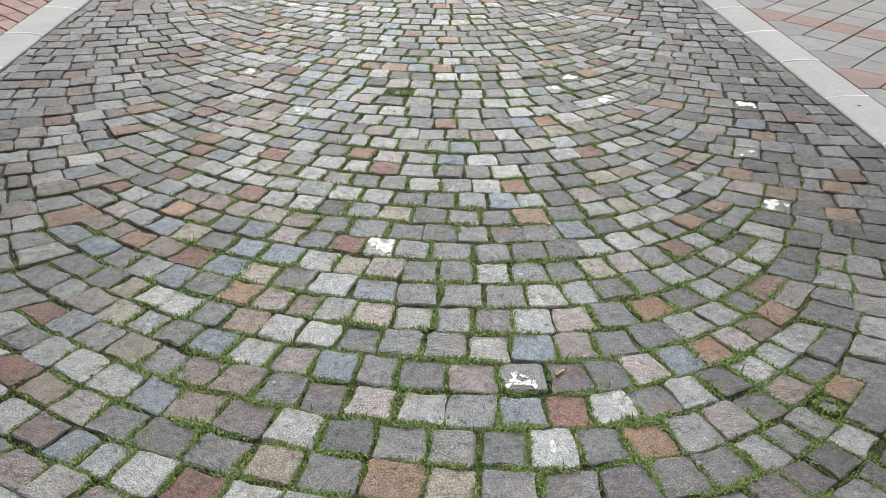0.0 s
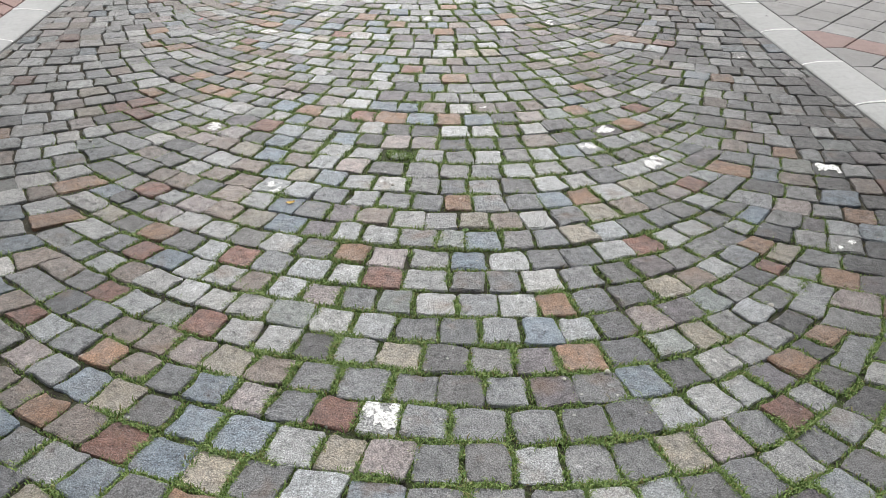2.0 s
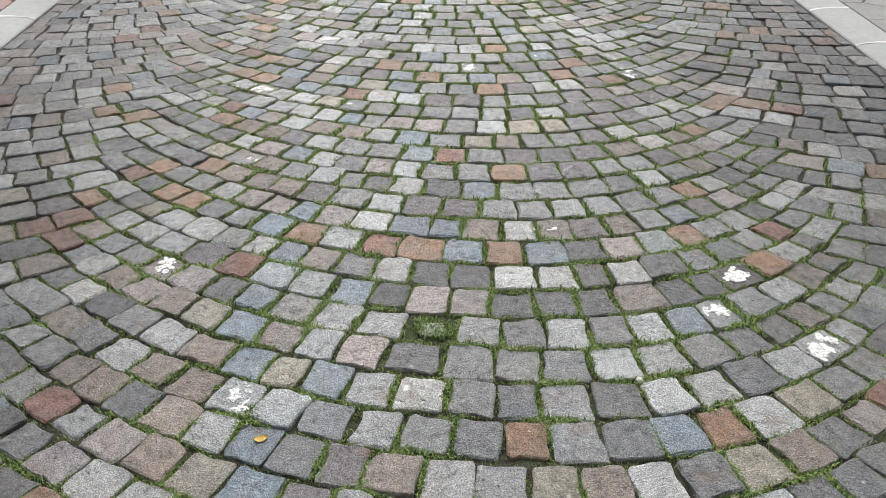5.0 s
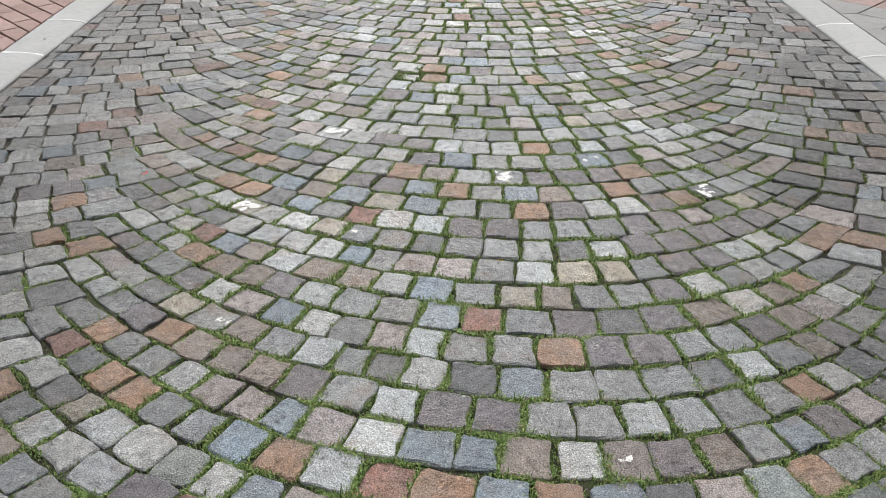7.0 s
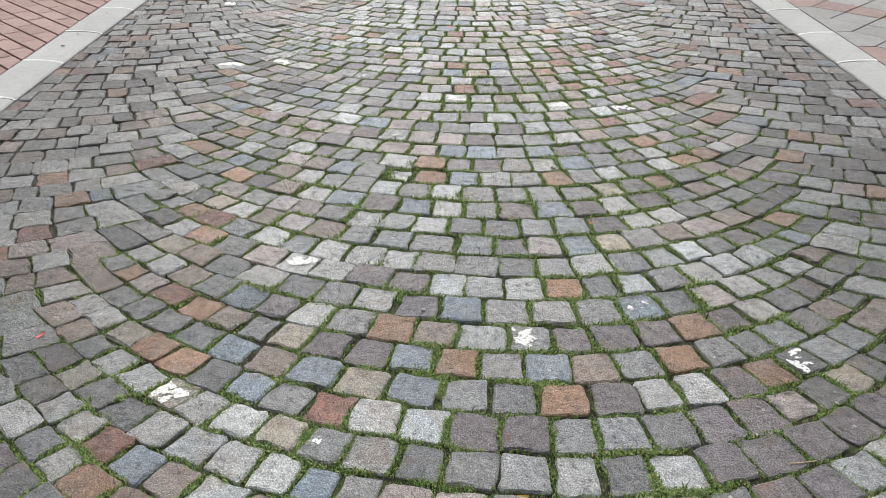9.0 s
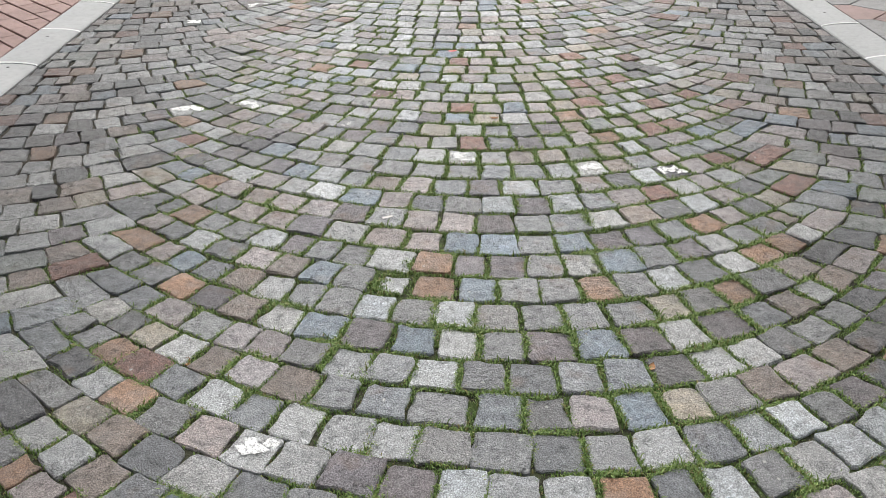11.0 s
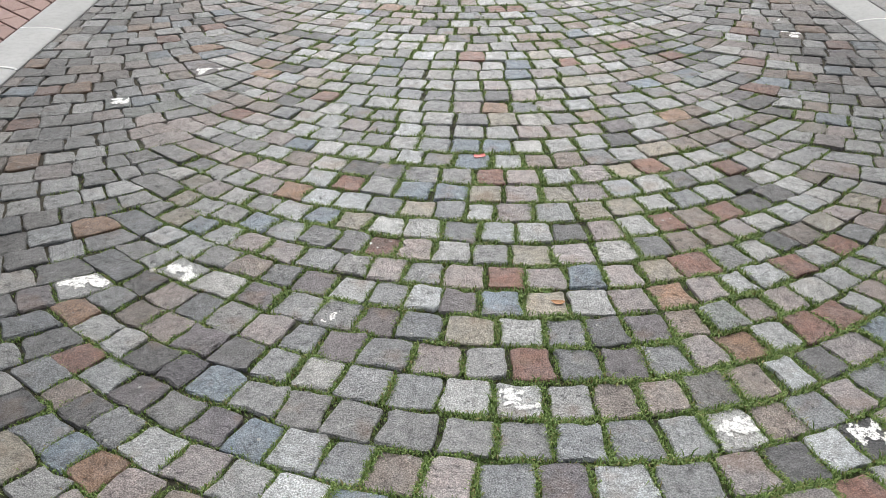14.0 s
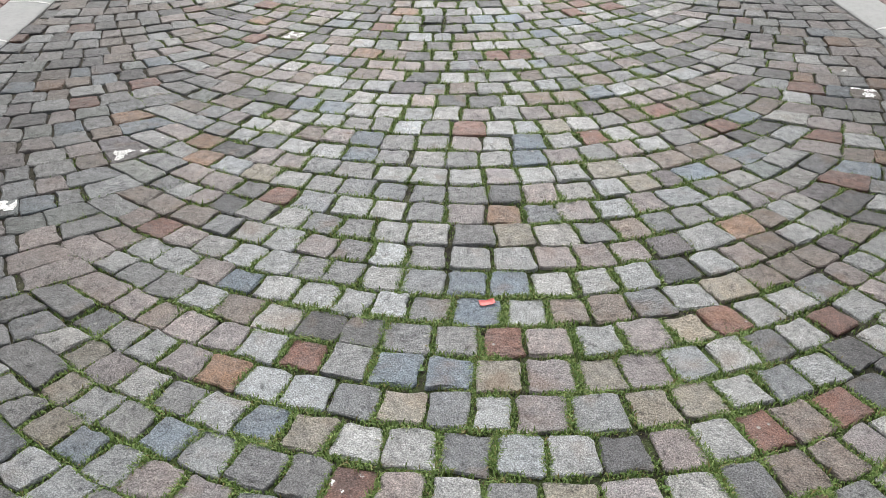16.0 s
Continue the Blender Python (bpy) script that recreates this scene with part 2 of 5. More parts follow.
# ---------------------------------------------------------------- setts
PALETTE = {
    "mid": (0.305, 0.313, 0.321), "dark": (0.156, 0.157, 0.164), "light": (0.469, 0.480, 0.482), "pale": (0.531, 0.547, 0.554),
    "slate": (0.227, 0.231, 0.239), "brown": (0.309, 0.255, 0.222), "pink": (0.405, 0.352, 0.341), "orange": (0.381, 0.230, 0.147), "red": (0.298, 0.153, 0.118),
    "blue": (0.262, 0.317, 0.372), "purple": (0.207, 0.186, 0.198), "green": (0.292, 0.320, 0.311), "ochre": (0.398, 0.359, 0.292)}
rng = random.Random(11)


def sett_kind(x, y):
    """A sort of stone; dark ones gather to the one side, reddish ones further on."""
    n = noise.noise(Vector((x * 0.9, y * 0.6, 8.0)))
    side = max(-1.0, min(1.0, x * 1.2)) * max(0.0, min(1.0, (8.5 - y) / 3.0))
    dark = max(0.05, 0.24 + 0.20 * side + 0.22 * n)
    red = max(0.0, min(1.0, (y - 6.0) / 3.0)) * 0.15 + (0.05 if x < -0.3 else 0.0)
    w = {"mid": 0.30, "dark": dark, "light": max(0.05, 0.24 - 0.14 * side), "pale": max(0.015, 0.055 - 0.04 * side), "brown": 0.085 + red, "pink": 0.065 + red,
         "orange": 0.045, "red": 0.02 + red * 0.2, "blue": 0.075, "purple": 0.07 + 0.05 * side, "green": 0.09, "ochre": 0.02}
    return rng.choices(list(w), [max(0.0, v) for v in w.values()])[0]


class Sett:
    pass


def limb(k, arch, sign):
    """One limb of course k: x and y of its crown, its thickness along the road, its radius and its angle at the springing."""
    y, p = crown(k), crown(k + 1) - crown(k)
    cx = float(np.interp(y, ARCH_Y, ARCH_X))
    way = sign if arch == 0 else arch
    radius = float(np.interp(y, ARCH_Y, RADIUS_L if way < 0 else RADIUS_R))
    spring = SPRING_L if way < 0 else SPRING_R
    turn = math.asin(abs(spring - cx) / radius)
    if arch == 0:
        return cx, y, p, radius, turn
    kerb_x = LEFT if arch < 0 else RIGHT
    side_turn = math.atan(SIDE_SLOPE[arch])
    side = abs(kerb_x - spring) / math.sin(side_turn)
    return kerb_x, y + radius * (1 - math.cos(turn)) - side * (1 - math.cos(side_turn)), p, side, side_turn


def arch_point(k, arch, s, far):
    """A point of course k, s along the arch from its crown, on its near (far=0) or far (far=1) bed joint."""
    cx, y, p, radius, _ = limb(k, arch, -1 if s < 0 else 1)
    th = s / radius
    u = radius if not far else -p * math.cos(th) + math.sqrt(radius ** 2 - (p * math.sin(th)) ** 2)
    return Vector((cx + u * math.sin(th), y + radius - u * math.cos(th)))


def diamond(k, arch, sign):
    """How far a course reaches over the springing line, and the slopes of the two courses that meet there."""
    way = sign if arch == 0 else arch
    own, other = math.tan(limb(k, 0, way)[4]), SIDE_SLOPE[way]
    if arch:
        own, other = other, own
    return limb(k, 0, way)[2] / (own + other), own, other


def spring_end(k, arch, sign, owner):
    """The slanting end of a course where it meets the next arch: its near and far corner."""
    cx, y, p, radius, turn = limb(k, arch, sign)
    reach, own, other = diamond(k, arch, sign)
    xs = cx + sign * radius * math.sin(turn)
    v = y + radius * (1 - math.cos(turn))
    if owner:
        return Vector((xs + sign * reach, v + reach * own)), Vector((xs, v + p))
    return Vector((xs, v)), Vector((xs - sign * reach, v + reach * other))


def course_of(x, y):
    """The arch, the course and the place along it of a point on the plan."""
    arch = -1 if x < SPRING_L else 1 if x > SPRING_R else 0
    best = None
    for k in range(-22, 106):
        sign = -arch if arch else (-1 if x < float(np.interp(crown(k), ARCH_Y, ARCH_X)) else 1)
        cx, yc, p, radius, _ = limb(k, arch, sign)
        d = x - cx
        off = abs(y - (yc + p / 2 + radius - math.sqrt(max(0.0, radius ** 2 - d * d))))
        if best is None or off < best[0]:
            best = (off, k, radius * math.atan2(d, yc + radius - y))
    return (arch, best[1]), best[2]


SETT_WIDTH = 0.104


def cut_course(a, b, known):
    """Cross joints of one course from a to b: halfway between setts whose places are known, evenly with some play elsewhere."""
    places = []
    for s in known:
        if a + 0.035 < s < b - 0.035 and all(abs(s - q) > 0.062 for q in places):
            places.append(s)
    cuts = [a]

    def fill(lo, hi, ends):
        n = round((hi - lo) / SETT_WIDTH)
        if n < 1:
            return
        step = (hi - lo) / n
        marks = [lo + step * i + (rng.uniform(-0.17, 0.17) * step if 0 < i < n else 0.0) for i in range(n + 1)]
        cuts.extend(marks[1:] if ends == "hi" else marks[:-1] if ends == "lo" else marks[1:-1])
    if not places:
        fill(a, b, "none")
    last = None
    for s in sorted(places):
        if last is None:
            fill(a, s - 0.05, "hi")
        else:
            n = max(1, round((s - last) / SETT_WIDTH))
            cuts.extend(last + (s - last) * (i + 0.5) / n + (rng.uniform(-0.008, 0.008) if n > 1 else 0.0) for i in range(n))
        last = s
    if last is not None:
        fill(last + 0.05, b, "lo")
    cuts.append(b)
    whole = [a]
    for c in cuts[1:]:
        if c - whole[-1] > 0.136:
            whole.append((c + whole[-1]) / 2)
        whole.append(c)
    return whole


def plan_cuts(known_places):
    """Where the courses are cut into setts: for every arch and course, places along the arch."""
    known = {}
    for x, y in known_places:
        row, s = course_of(x, y)
        known.setdefault(row, []).append(s)
    plan = {}
    for arch, lo, hi in ((0, -1, 1), (-1, 0, 1), (1, -1, 0)):
        for k in range(-22, 106):
            y = crown(k)
            if y < Y0 - 0.5 or y > Y1:
                continue
            # at a springing line every second diamond belongs to the other arch
            way = 1 if (k + abs(arch)) % 2 == 0 else -1
            ends = []
            for sign in (lo, hi):
                _, _, _, radius, turn = limb(k, arch, sign or -arch)
                ends.append(sign * (radius * turn + way * 0.5 * diamond(k, arch, sign or -arch)[0]))
            a, b = ends
            if lo == 0 or hi == 0:
                cut = rng.uniform(0.0, 0.05)
                a, b = (a - cut, b) if lo == 0 else (a, b + cut)
            plan[arch, k] = cut_course(a, b, known.get((arch, k), []))
    return plan


def lay_setts(plan):
    setts = []
    for (arch, k), cuts in plan.items():
        owner = (k + abs(arch)) % 2 == 0
        ends = [(arch_point(k, arch, c, 0), arch_point(k, arch, c, 1)) for c in cuts]
        if arch >= 0:
            ends[0] = spring_end(k, arch, -1, owner)
        if arch <= 0:
            ends[-1] = spring_end(k, arch, 1, owner)
        for i, ((p0, p1), (q0, q1)) in enumerate(zip(ends, ends[1:])):
            c = [p0.copy(), q0.copy(), q1.copy(), p1.copy()]
            for v in c:
                v.x = min(max(v.x, LEFT + 0.006), RIGHT - 0.006)
            mid = sum(c, Vector((0, 0))) / 4
            if mid.y < Y0 or mid.y > Y1:
                continue
            st = Sett()
            st.cell, st.mid, st.row, st.place = c, mid, (arch, k), i
            setts.append(st)
    return setts


def shape_sett(st):
    """Outline of sixteen points, a tilted top plane and a colour."""
    g = rng.uniform(0.0018, 0.0046) + 0.0020 * max(0.0, 1 - abs(st.mid.x))
    c = [v + (st.mid - v).normalized() * (g * 1.35) + Vector((rng.uniform(-1, 1), rng.uniform(-1, 1))) * 0.0055 for v in st.cell]
    turn = rng.gauss(0, 0.03)
    ct, sn = math.cos(turn), math.sin(turn)
    c = [st.mid + Vector((d.x * ct - d.y * sn, d.x * sn + d.y * ct)) for d in (v - st.mid for v in c)]
    ring = []
    for i in range(4):
        p, q, r = c[i - 1], c[i], c[(i + 1) % 4]
        a, b = rng.uniform(0.025, 0.12), rng.uniform(0.025, 0.12)
        ring.append(q.lerp(p, a))
        ring.append(q.lerp(r, b))
        e = (r - q)
        n = Vector((e.y, -e.x)).normalized()
        bow = rng.uniform(-0.004, 0.004)
        ring.append(q.lerp(r, rng.uniform(0.30, 0.42)) + n * (bow + rng.uniform(-0.0035, 0.0030)))
        ring.append(q.lerp(r, rng.uniform(0.58, 0.70)) + n * (bow + rng.uniform(-0.0035, 0.0030)))
    st.ring = ring
    st.z = max(-0.002, min(0.005, rng.gauss(0.0003, 0.0018)))
    st.tx, st.ty = (max(-0.035, min(0.035, rng.gauss(0, 0.018))) for _ in range(2))
    st.round = rng.uniform(0.0018, 0.0042)
    st.dome = rng.uniform(0.0, 0.0022)


def top_z(st, p):
    d = p - st.mid
    return st.z + d.x * st.tx + d.y * st.ty


def sett_mesh(st):
    n = len(st.ring)
    v = [(p.x, p.y, -0.05) for p in st.ring]
    v += [(p.x, p.y, top_z(st, p) - st.round * rng.uniform(0.6, 1.6)) for p in st.ring]
    inner = [p + (st.mid - p).normalized() * st.round * rng.uniform(0.5, 2.1) for p in st.ring]
    v += [(p.x, p.y, top_z(st, p) + rng.uniform(-0.0008, 0.0006)) for p in inner]
    c = st.mid + Vector((rng.uniform(-1, 1), rng.uniform(-1, 1))) * 0.012
    v.append((c.x, c.y, top_z(st, c) + st.dome))
    f = []
    for i in range(n):
        j = (i + 1) % n
        f.append((i, j, n + j, n + i))
        f.append((n + i, n + j, 2 * n + j, 2 * n + i))
        f.append((2 * n + i, 2 * n + j, 3 * n))
    return v, f


def colour_sett(st, kind):
    r, g, b = PALETTE[kind]
    m = math.exp(rng.gauss(0, 0.105))
    w = rng.gauss(0, 0.02)
    st.kind = kind
    st.tint = (r * m * (1 + w), g * m, b * m * (1 - w), 1)
    st.grain = (rng.random(), rng.random(), rng.random(), 1)


def write_setts(name, group, parent):
    verts, faces, tint, grain = [], [], [], []
    for st in group:
        v, f = st.v, st.f
        o = len(verts)
        verts += v
        faces += [tuple(i + o for i in q) for q in f]
        tint += [st.tint] * len(v)
        grain += [st.grain] * len(v)
    ob = mesh_ob(name, verts, faces, STONE, parent)
    for key, rows in (("tint", tint), ("grain", grain)):
        at = ob.data.attributes.new(key, "FLOAT_COLOR", "POINT")
        at.data.foreach_set("color", np.array(rows, dtype=np.float32).ravel())
    return ob


# setts broken or half sunk, with soil and grass in their place
BROKEN = [(0.90, 1.60, 0.5), (0.96, 1.50, 0.7), (-0.06, 3.65, 0.5), (-0.22, 6.26, 0.74), (-0.58, 1.50, 0.5)]
# stones that stand out, by sort, at their place on the plan
SORTS = []
SORTS.append(("blue", [(-0.46, 3.78), (-0.23, 3.79), (0.04, 3.95), (0.24, 3.96), (-0.40, 3.98), (0.00, 4.08), (-0.10, 4.10), (0.65, 4.12)]))
SORTS.append(("brown", [(-0.64, 3.76), (-1.12, 5.70), (0.58, 5.82), (0.79, 5.93)]))
SORTS.append(("dark", [(0.14, 3.72), (0.25, 3.73), (0.34, 3.73), (-0.80, 3.75), (-0.15, 3.76), (0.56, 3.76), (0.63, 3.77), (-0.54, 3.81), (-0.05, 3.84), (0.05, 3.85)]))
SORTS.append(("light", [(-0.42, 3.87), (-0.15, 3.88), (-0.64, 4.09)]))
SORTS.append(("ochre", [(-1.19, 3.01), (-0.57, 3.72)]))
SORTS.append(("orange", [(0.14, 3.94), (0.64, 4.01), (-1.20, 5.13), (-0.81, 6.81)]))
SORTS.append(("pale", [(0.16, 3.84), (-0.28, 4.04), (-0.20, 4.13)]))
SORTS.append(("pink", [(-0.06, 3.73), (0.04, 3.73), (-0.74, 3.81), (-0.62, 3.86), (0.46, 3.97), (0.81, 4.21), (-1.06, 5.76), (-0.62, 6.82), (0.62, 8.27), (-0.27, 10.16), (-0.21, 10.39)]))
SORTS.append(("red", [(-1.23, 5.76), (0.96, 6.93), (0.82, 6.95), (-0.95, 7.15), (-0.85, 8.46), (0.14, 9.69)]))
SORTS.append(("blue", [(0.22, 1.63), (-0.58, 1.70), (0.61, 1.79), (-0.19, 1.80), (0.27, 1.84), (-0.49, 1.90), (-0.84, 1.98), (-0.11, 2.10), (-0.64, 2.19), (-0.52, 2.25), (-0.37, 2.33), (-0.48, 2.35), (0.48, 2.42), (-0.47, 2.45), (-0.75, 2.47), (0.28, 2.62), (0.13, 2.95), (-0.68, 2.98), (0.18, 3.06), (-0.38, 3.17), (-0.40, 3.28), (0.43, 3.29), (-0.97, 3.40), (-0.27, 3.47), (-0.43, 3.54), (0.55, 3.64), (-0.47, 3.67), (-0.38, 4.20), (0.10, 4.29), (-0.46, 4.53), (-0.07, 4.53), (-0.11, 4.64), (-0.30, 4.83), (-0.66, 4.87), (-0.13, 5.10), (-0.48, 5.12), (-0.35, 5.17), (0.16, 5.17), (-0.14, 5.21), (-0.55, 5.26), (-0.03, 5.39), (0.42, 5.41), (-0.57, 5.47), (0.31, 5.74), (0.27, 5.96)]))
SORTS.append(("blue", [(-0.37, 6.05), (-0.01, 6.18), (-0.40, 6.28), (-0.78, 6.33), (0.37, 6.33), (0.06, 6.40), (-0.04, 6.41), (0.27, 6.42), (-0.33, 6.71), (-0.64, 7.05), (-0.03, 7.31), (0.19, 7.42), (-1.41, 7.59), (-0.82, 7.69), (-0.66, 7.71), (-0.49, 7.73), (-0.12, 7.84), (-0.24, 7.88), (-0.05, 8.07), (0.03, 8.16), (-0.07, 8.17), (-0.60, 8.22), (1.21, 8.39), (0.16, 8.81), (-0.34, 8.87), (0.17, 8.91), (-0.33, 8.97)]))
SORTS.append(("brown", [(-0.60, 1.43), (-0.48, 1.67), (0.83, 1.68), (-0.84, 1.72), (-0.40, 1.76), (-0.50, 1.80), (0.84, 1.92), (-0.42, 1.99), (-0.29, 2.05), (-0.73, 2.36), (-0.34, 2.52), (-0.65, 2.53), (-0.61, 2.63), (-0.70, 2.67), (0.73, 2.84), (-0.43, 2.88), (-0.78, 2.92), (-0.94, 2.94), (-1.01, 3.01), (0.26, 3.16), (-0.13, 3.20), (-0.58, 3.25), (0.64, 3.25), (-0.56, 3.37), (-0.73, 3.47), (-0.54, 3.48), (-0.80, 3.52), (-0.62, 3.53), (0.96, 3.55), (-0.53, 3.59), (-0.38, 3.62), (0.82, 3.67), (1.13, 3.67), (-0.89, 3.68), (1.20, 3.74), (0.90, 3.82), (1.21, 3.84), (-0.81, 3.86), (-1.03, 3.92), (1.19, 4.07), (-0.94, 4.08), (-1.30, 4.14), (-0.46, 4.33), (-0.55, 4.35), (-0.63, 4.41)]))
SORTS.append(("brown", [(0.79, 4.42), (-0.54, 4.45), (0.77, 4.53), (0.58, 4.56), (-1.20, 4.59), (0.21, 4.62), (-1.08, 4.63), (0.77, 4.65), (-0.29, 4.70), (-0.56, 4.71), (-0.38, 4.74), (-0.64, 4.76), (-0.57, 4.84), (-1.35, 4.85), (-1.53, 4.88), (-1.04, 4.92), (-1.47, 5.01), (0.91, 5.09), (0.27, 5.17), (-0.45, 5.21), (-0.95, 5.30), (-0.10, 5.31), (-1.02, 5.36), (0.95, 5.36), (-0.58, 5.38), (0.89, 5.40), (-1.14, 5.50), (-0.97, 5.51), (-1.20, 5.56), (-1.06, 5.56), (-0.74, 5.56), (-1.04, 5.67), (-0.74, 5.68), (-0.41, 5.82), (-0.58, 5.94), (-0.57, 6.12), (0.75, 6.14), (-0.60, 6.25), (-0.49, 6.30), (0.83, 6.30), (-1.07, 6.44), (0.91, 6.55), (0.48, 6.57), (-0.63, 6.71), (0.48, 6.92)]))
SORTS.append(("brown", [(0.18, 6.99), (0.27, 7.00), (-0.96, 7.03), (0.47, 7.03), (-1.22, 7.23), (0.39, 7.23), (-0.87, 7.30), (1.18, 7.47), (-0.64, 7.49), (0.48, 7.57), (0.57, 7.60), (0.80, 7.60), (0.54, 7.70), (0.95, 7.93), (1.23, 7.97), (0.15, 8.07), (0.24, 8.07), (-0.76, 8.09), (-1.56, 8.10), (-0.59, 8.11), (1.40, 8.12), (0.64, 8.19), (0.71, 8.22), (0.79, 8.27), (1.09, 8.39), (1.56, 8.40), (0.36, 8.43), (1.18, 8.46), (1.39, 8.47)]))
SORTS.append(("dark", [(-0.53, 1.57), (0.42, 2.32), (-0.57, 2.39), (0.07, 2.41), (0.89, 2.43), (0.57, 2.45), (0.05, 2.52), (0.47, 2.53), (0.92, 2.53), (-0.25, 2.59), (0.90, 2.64), (0.46, 2.65), (1.04, 2.75), (-0.91, 2.77), (0.53, 2.78), (0.88, 2.85), (0.53, 2.88), (1.05, 3.07), (-1.12, 3.98), (-0.01, 4.29), (1.57, 4.49), (0.35, 4.51), (0.74, 5.19), (-0.89, 6.96), (0.63, 7.08), (-0.60, 7.15), (0.20, 7.20), (-0.89, 7.43), (0.73, 7.55), (0.18, 7.64), (0.72, 7.78), (0.73, 7.89), (-0.40, 8.04), (0.43, 8.22), (0.07, 8.60)]))
SORTS.append(("green", [(0.58, 2.56), (-0.32, 2.72), (-0.62, 2.74), (0.72, 2.74), (-0.07, 2.76), (-1.11, 3.77), (-1.22, 4.37), (-1.38, 4.53), (-1.11, 5.40), (0.48, 7.24)]))
SORTS.append(("light", [(-0.32, 1.41), (-0.78, 1.43), (-0.69, 1.45), (-0.54, 1.48), (0.26, 1.50), (0.69, 1.50), (0.92, 1.51), (-0.63, 1.53), (-0.26, 1.59), (0.42, 1.62), (0.00, 1.64), (-0.87, 1.66), (0.60, 1.67), (-0.68, 1.75), (0.77, 1.76), (-0.78, 1.79), (0.84, 1.82), (0.16, 1.85), (1.09, 1.85), (0.91, 1.86), (-0.87, 1.87), (-0.38, 1.87), (-0.24, 1.93), (0.68, 1.94), (0.29, 1.95), (1.17, 1.95), (-0.33, 1.96), (-0.66, 1.98), (-0.01, 1.98), (-0.98, 1.99), (0.76, 1.99), (-0.21, 2.03), (1.20, 2.05), (0.33, 2.06), (-0.59, 2.07), (0.44, 2.08), (-0.69, 2.10), (0.78, 2.10), (-0.23, 2.14), (0.20, 2.17), (0.70, 2.17), (1.15, 2.17), (0.94, 2.20), (1.27, 2.24), (-1.05, 2.25)]))
SORTS.append(("light", [(-0.73, 2.25), (-0.27, 2.26), (0.86, 2.27), (0.97, 2.27), (0.53, 2.30), (-0.10, 2.33), (0.61, 2.35), (0.83, 2.36), (0.70, 2.39), (0.67, 2.49), (-0.34, 2.62), (0.37, 2.64), (-0.44, 2.66), (-0.12, 2.66), (-0.89, 2.68), (-0.22, 2.69), (0.82, 2.69), (0.03, 2.74), (0.24, 2.74), (-0.43, 2.76), (-0.71, 2.79), (-0.51, 2.79), (0.96, 2.80), (-0.59, 2.84), (0.31, 2.85), (-0.34, 2.86), (0.02, 2.86), (-0.68, 2.87), (-0.19, 2.89), (0.80, 2.89), (-0.51, 2.90), (-0.60, 2.93), (-0.29, 2.93), (0.24, 2.94), (-0.83, 2.98), (0.54, 2.99), (1.21, 3.00), (-0.57, 3.03), (-0.38, 3.06), (0.72, 3.06), (1.24, 3.08), (-0.12, 3.09), (0.55, 3.10), (0.80, 3.10), (-0.20, 3.11)]))
SORTS.append(("light", [(0.94, 3.12), (-0.57, 3.14), (-0.90, 3.16), (0.35, 3.17), (-0.03, 3.18), (-0.66, 3.19), (0.88, 3.28), (-0.97, 3.32), (-0.48, 3.32), (-0.16, 3.32), (0.61, 3.34), (-0.75, 3.36), (-0.36, 3.38), (1.04, 3.39), (0.43, 3.40), (-0.08, 3.41), (-0.44, 3.43), (-0.18, 3.43), (0.53, 3.43), (0.96, 3.44), (0.34, 3.50), (0.72, 3.50), (0.45, 3.52), (0.81, 3.56), (-0.71, 3.58), (-0.30, 3.59), (0.25, 3.61), (0.90, 3.62), (0.44, 3.63), (-0.17, 3.64), (-0.96, 3.65), (-0.63, 3.65), (0.63, 3.65), (-0.27, 3.67), (1.30, 3.71), (0.81, 3.76), (0.95, 3.76), (-1.03, 3.80), (-0.88, 3.80), (1.29, 3.81), (-1.20, 3.83), (-1.12, 3.87), (-0.89, 3.92), (0.88, 3.94), (1.04, 4.03)]))
SORTS.append(("light", [(-1.29, 4.04), (-0.81, 4.08), (1.10, 4.10), (-0.88, 4.14), (1.22, 4.16), (-0.74, 4.18), (0.34, 4.20), (0.94, 4.20), (1.13, 4.20), (-1.34, 4.22), (-0.18, 4.22), (1.03, 4.23), (-0.12, 4.31), (0.78, 4.31), (-0.93, 4.32), (1.40, 4.33), (-1.32, 4.34), (0.62, 4.34), (-1.04, 4.35), (-0.35, 4.38), (-1.13, 4.41), (-0.12, 4.42), (1.19, 4.50), (-0.37, 4.51), (1.38, 4.54), (-0.29, 4.58), (-1.44, 4.60), (0.69, 4.60), (-0.39, 4.62), (-0.94, 4.64), (-0.63, 4.64), (0.91, 4.65), (-0.20, 4.67), (0.59, 4.67), (-0.89, 4.69), (-1.02, 4.70), (0.17, 4.73), (0.76, 4.75), (-1.12, 4.77), (0.97, 4.80), (-0.48, 4.82), (-0.39, 4.84), (0.18, 4.85), (-1.12, 4.86), (-0.81, 4.86)]))
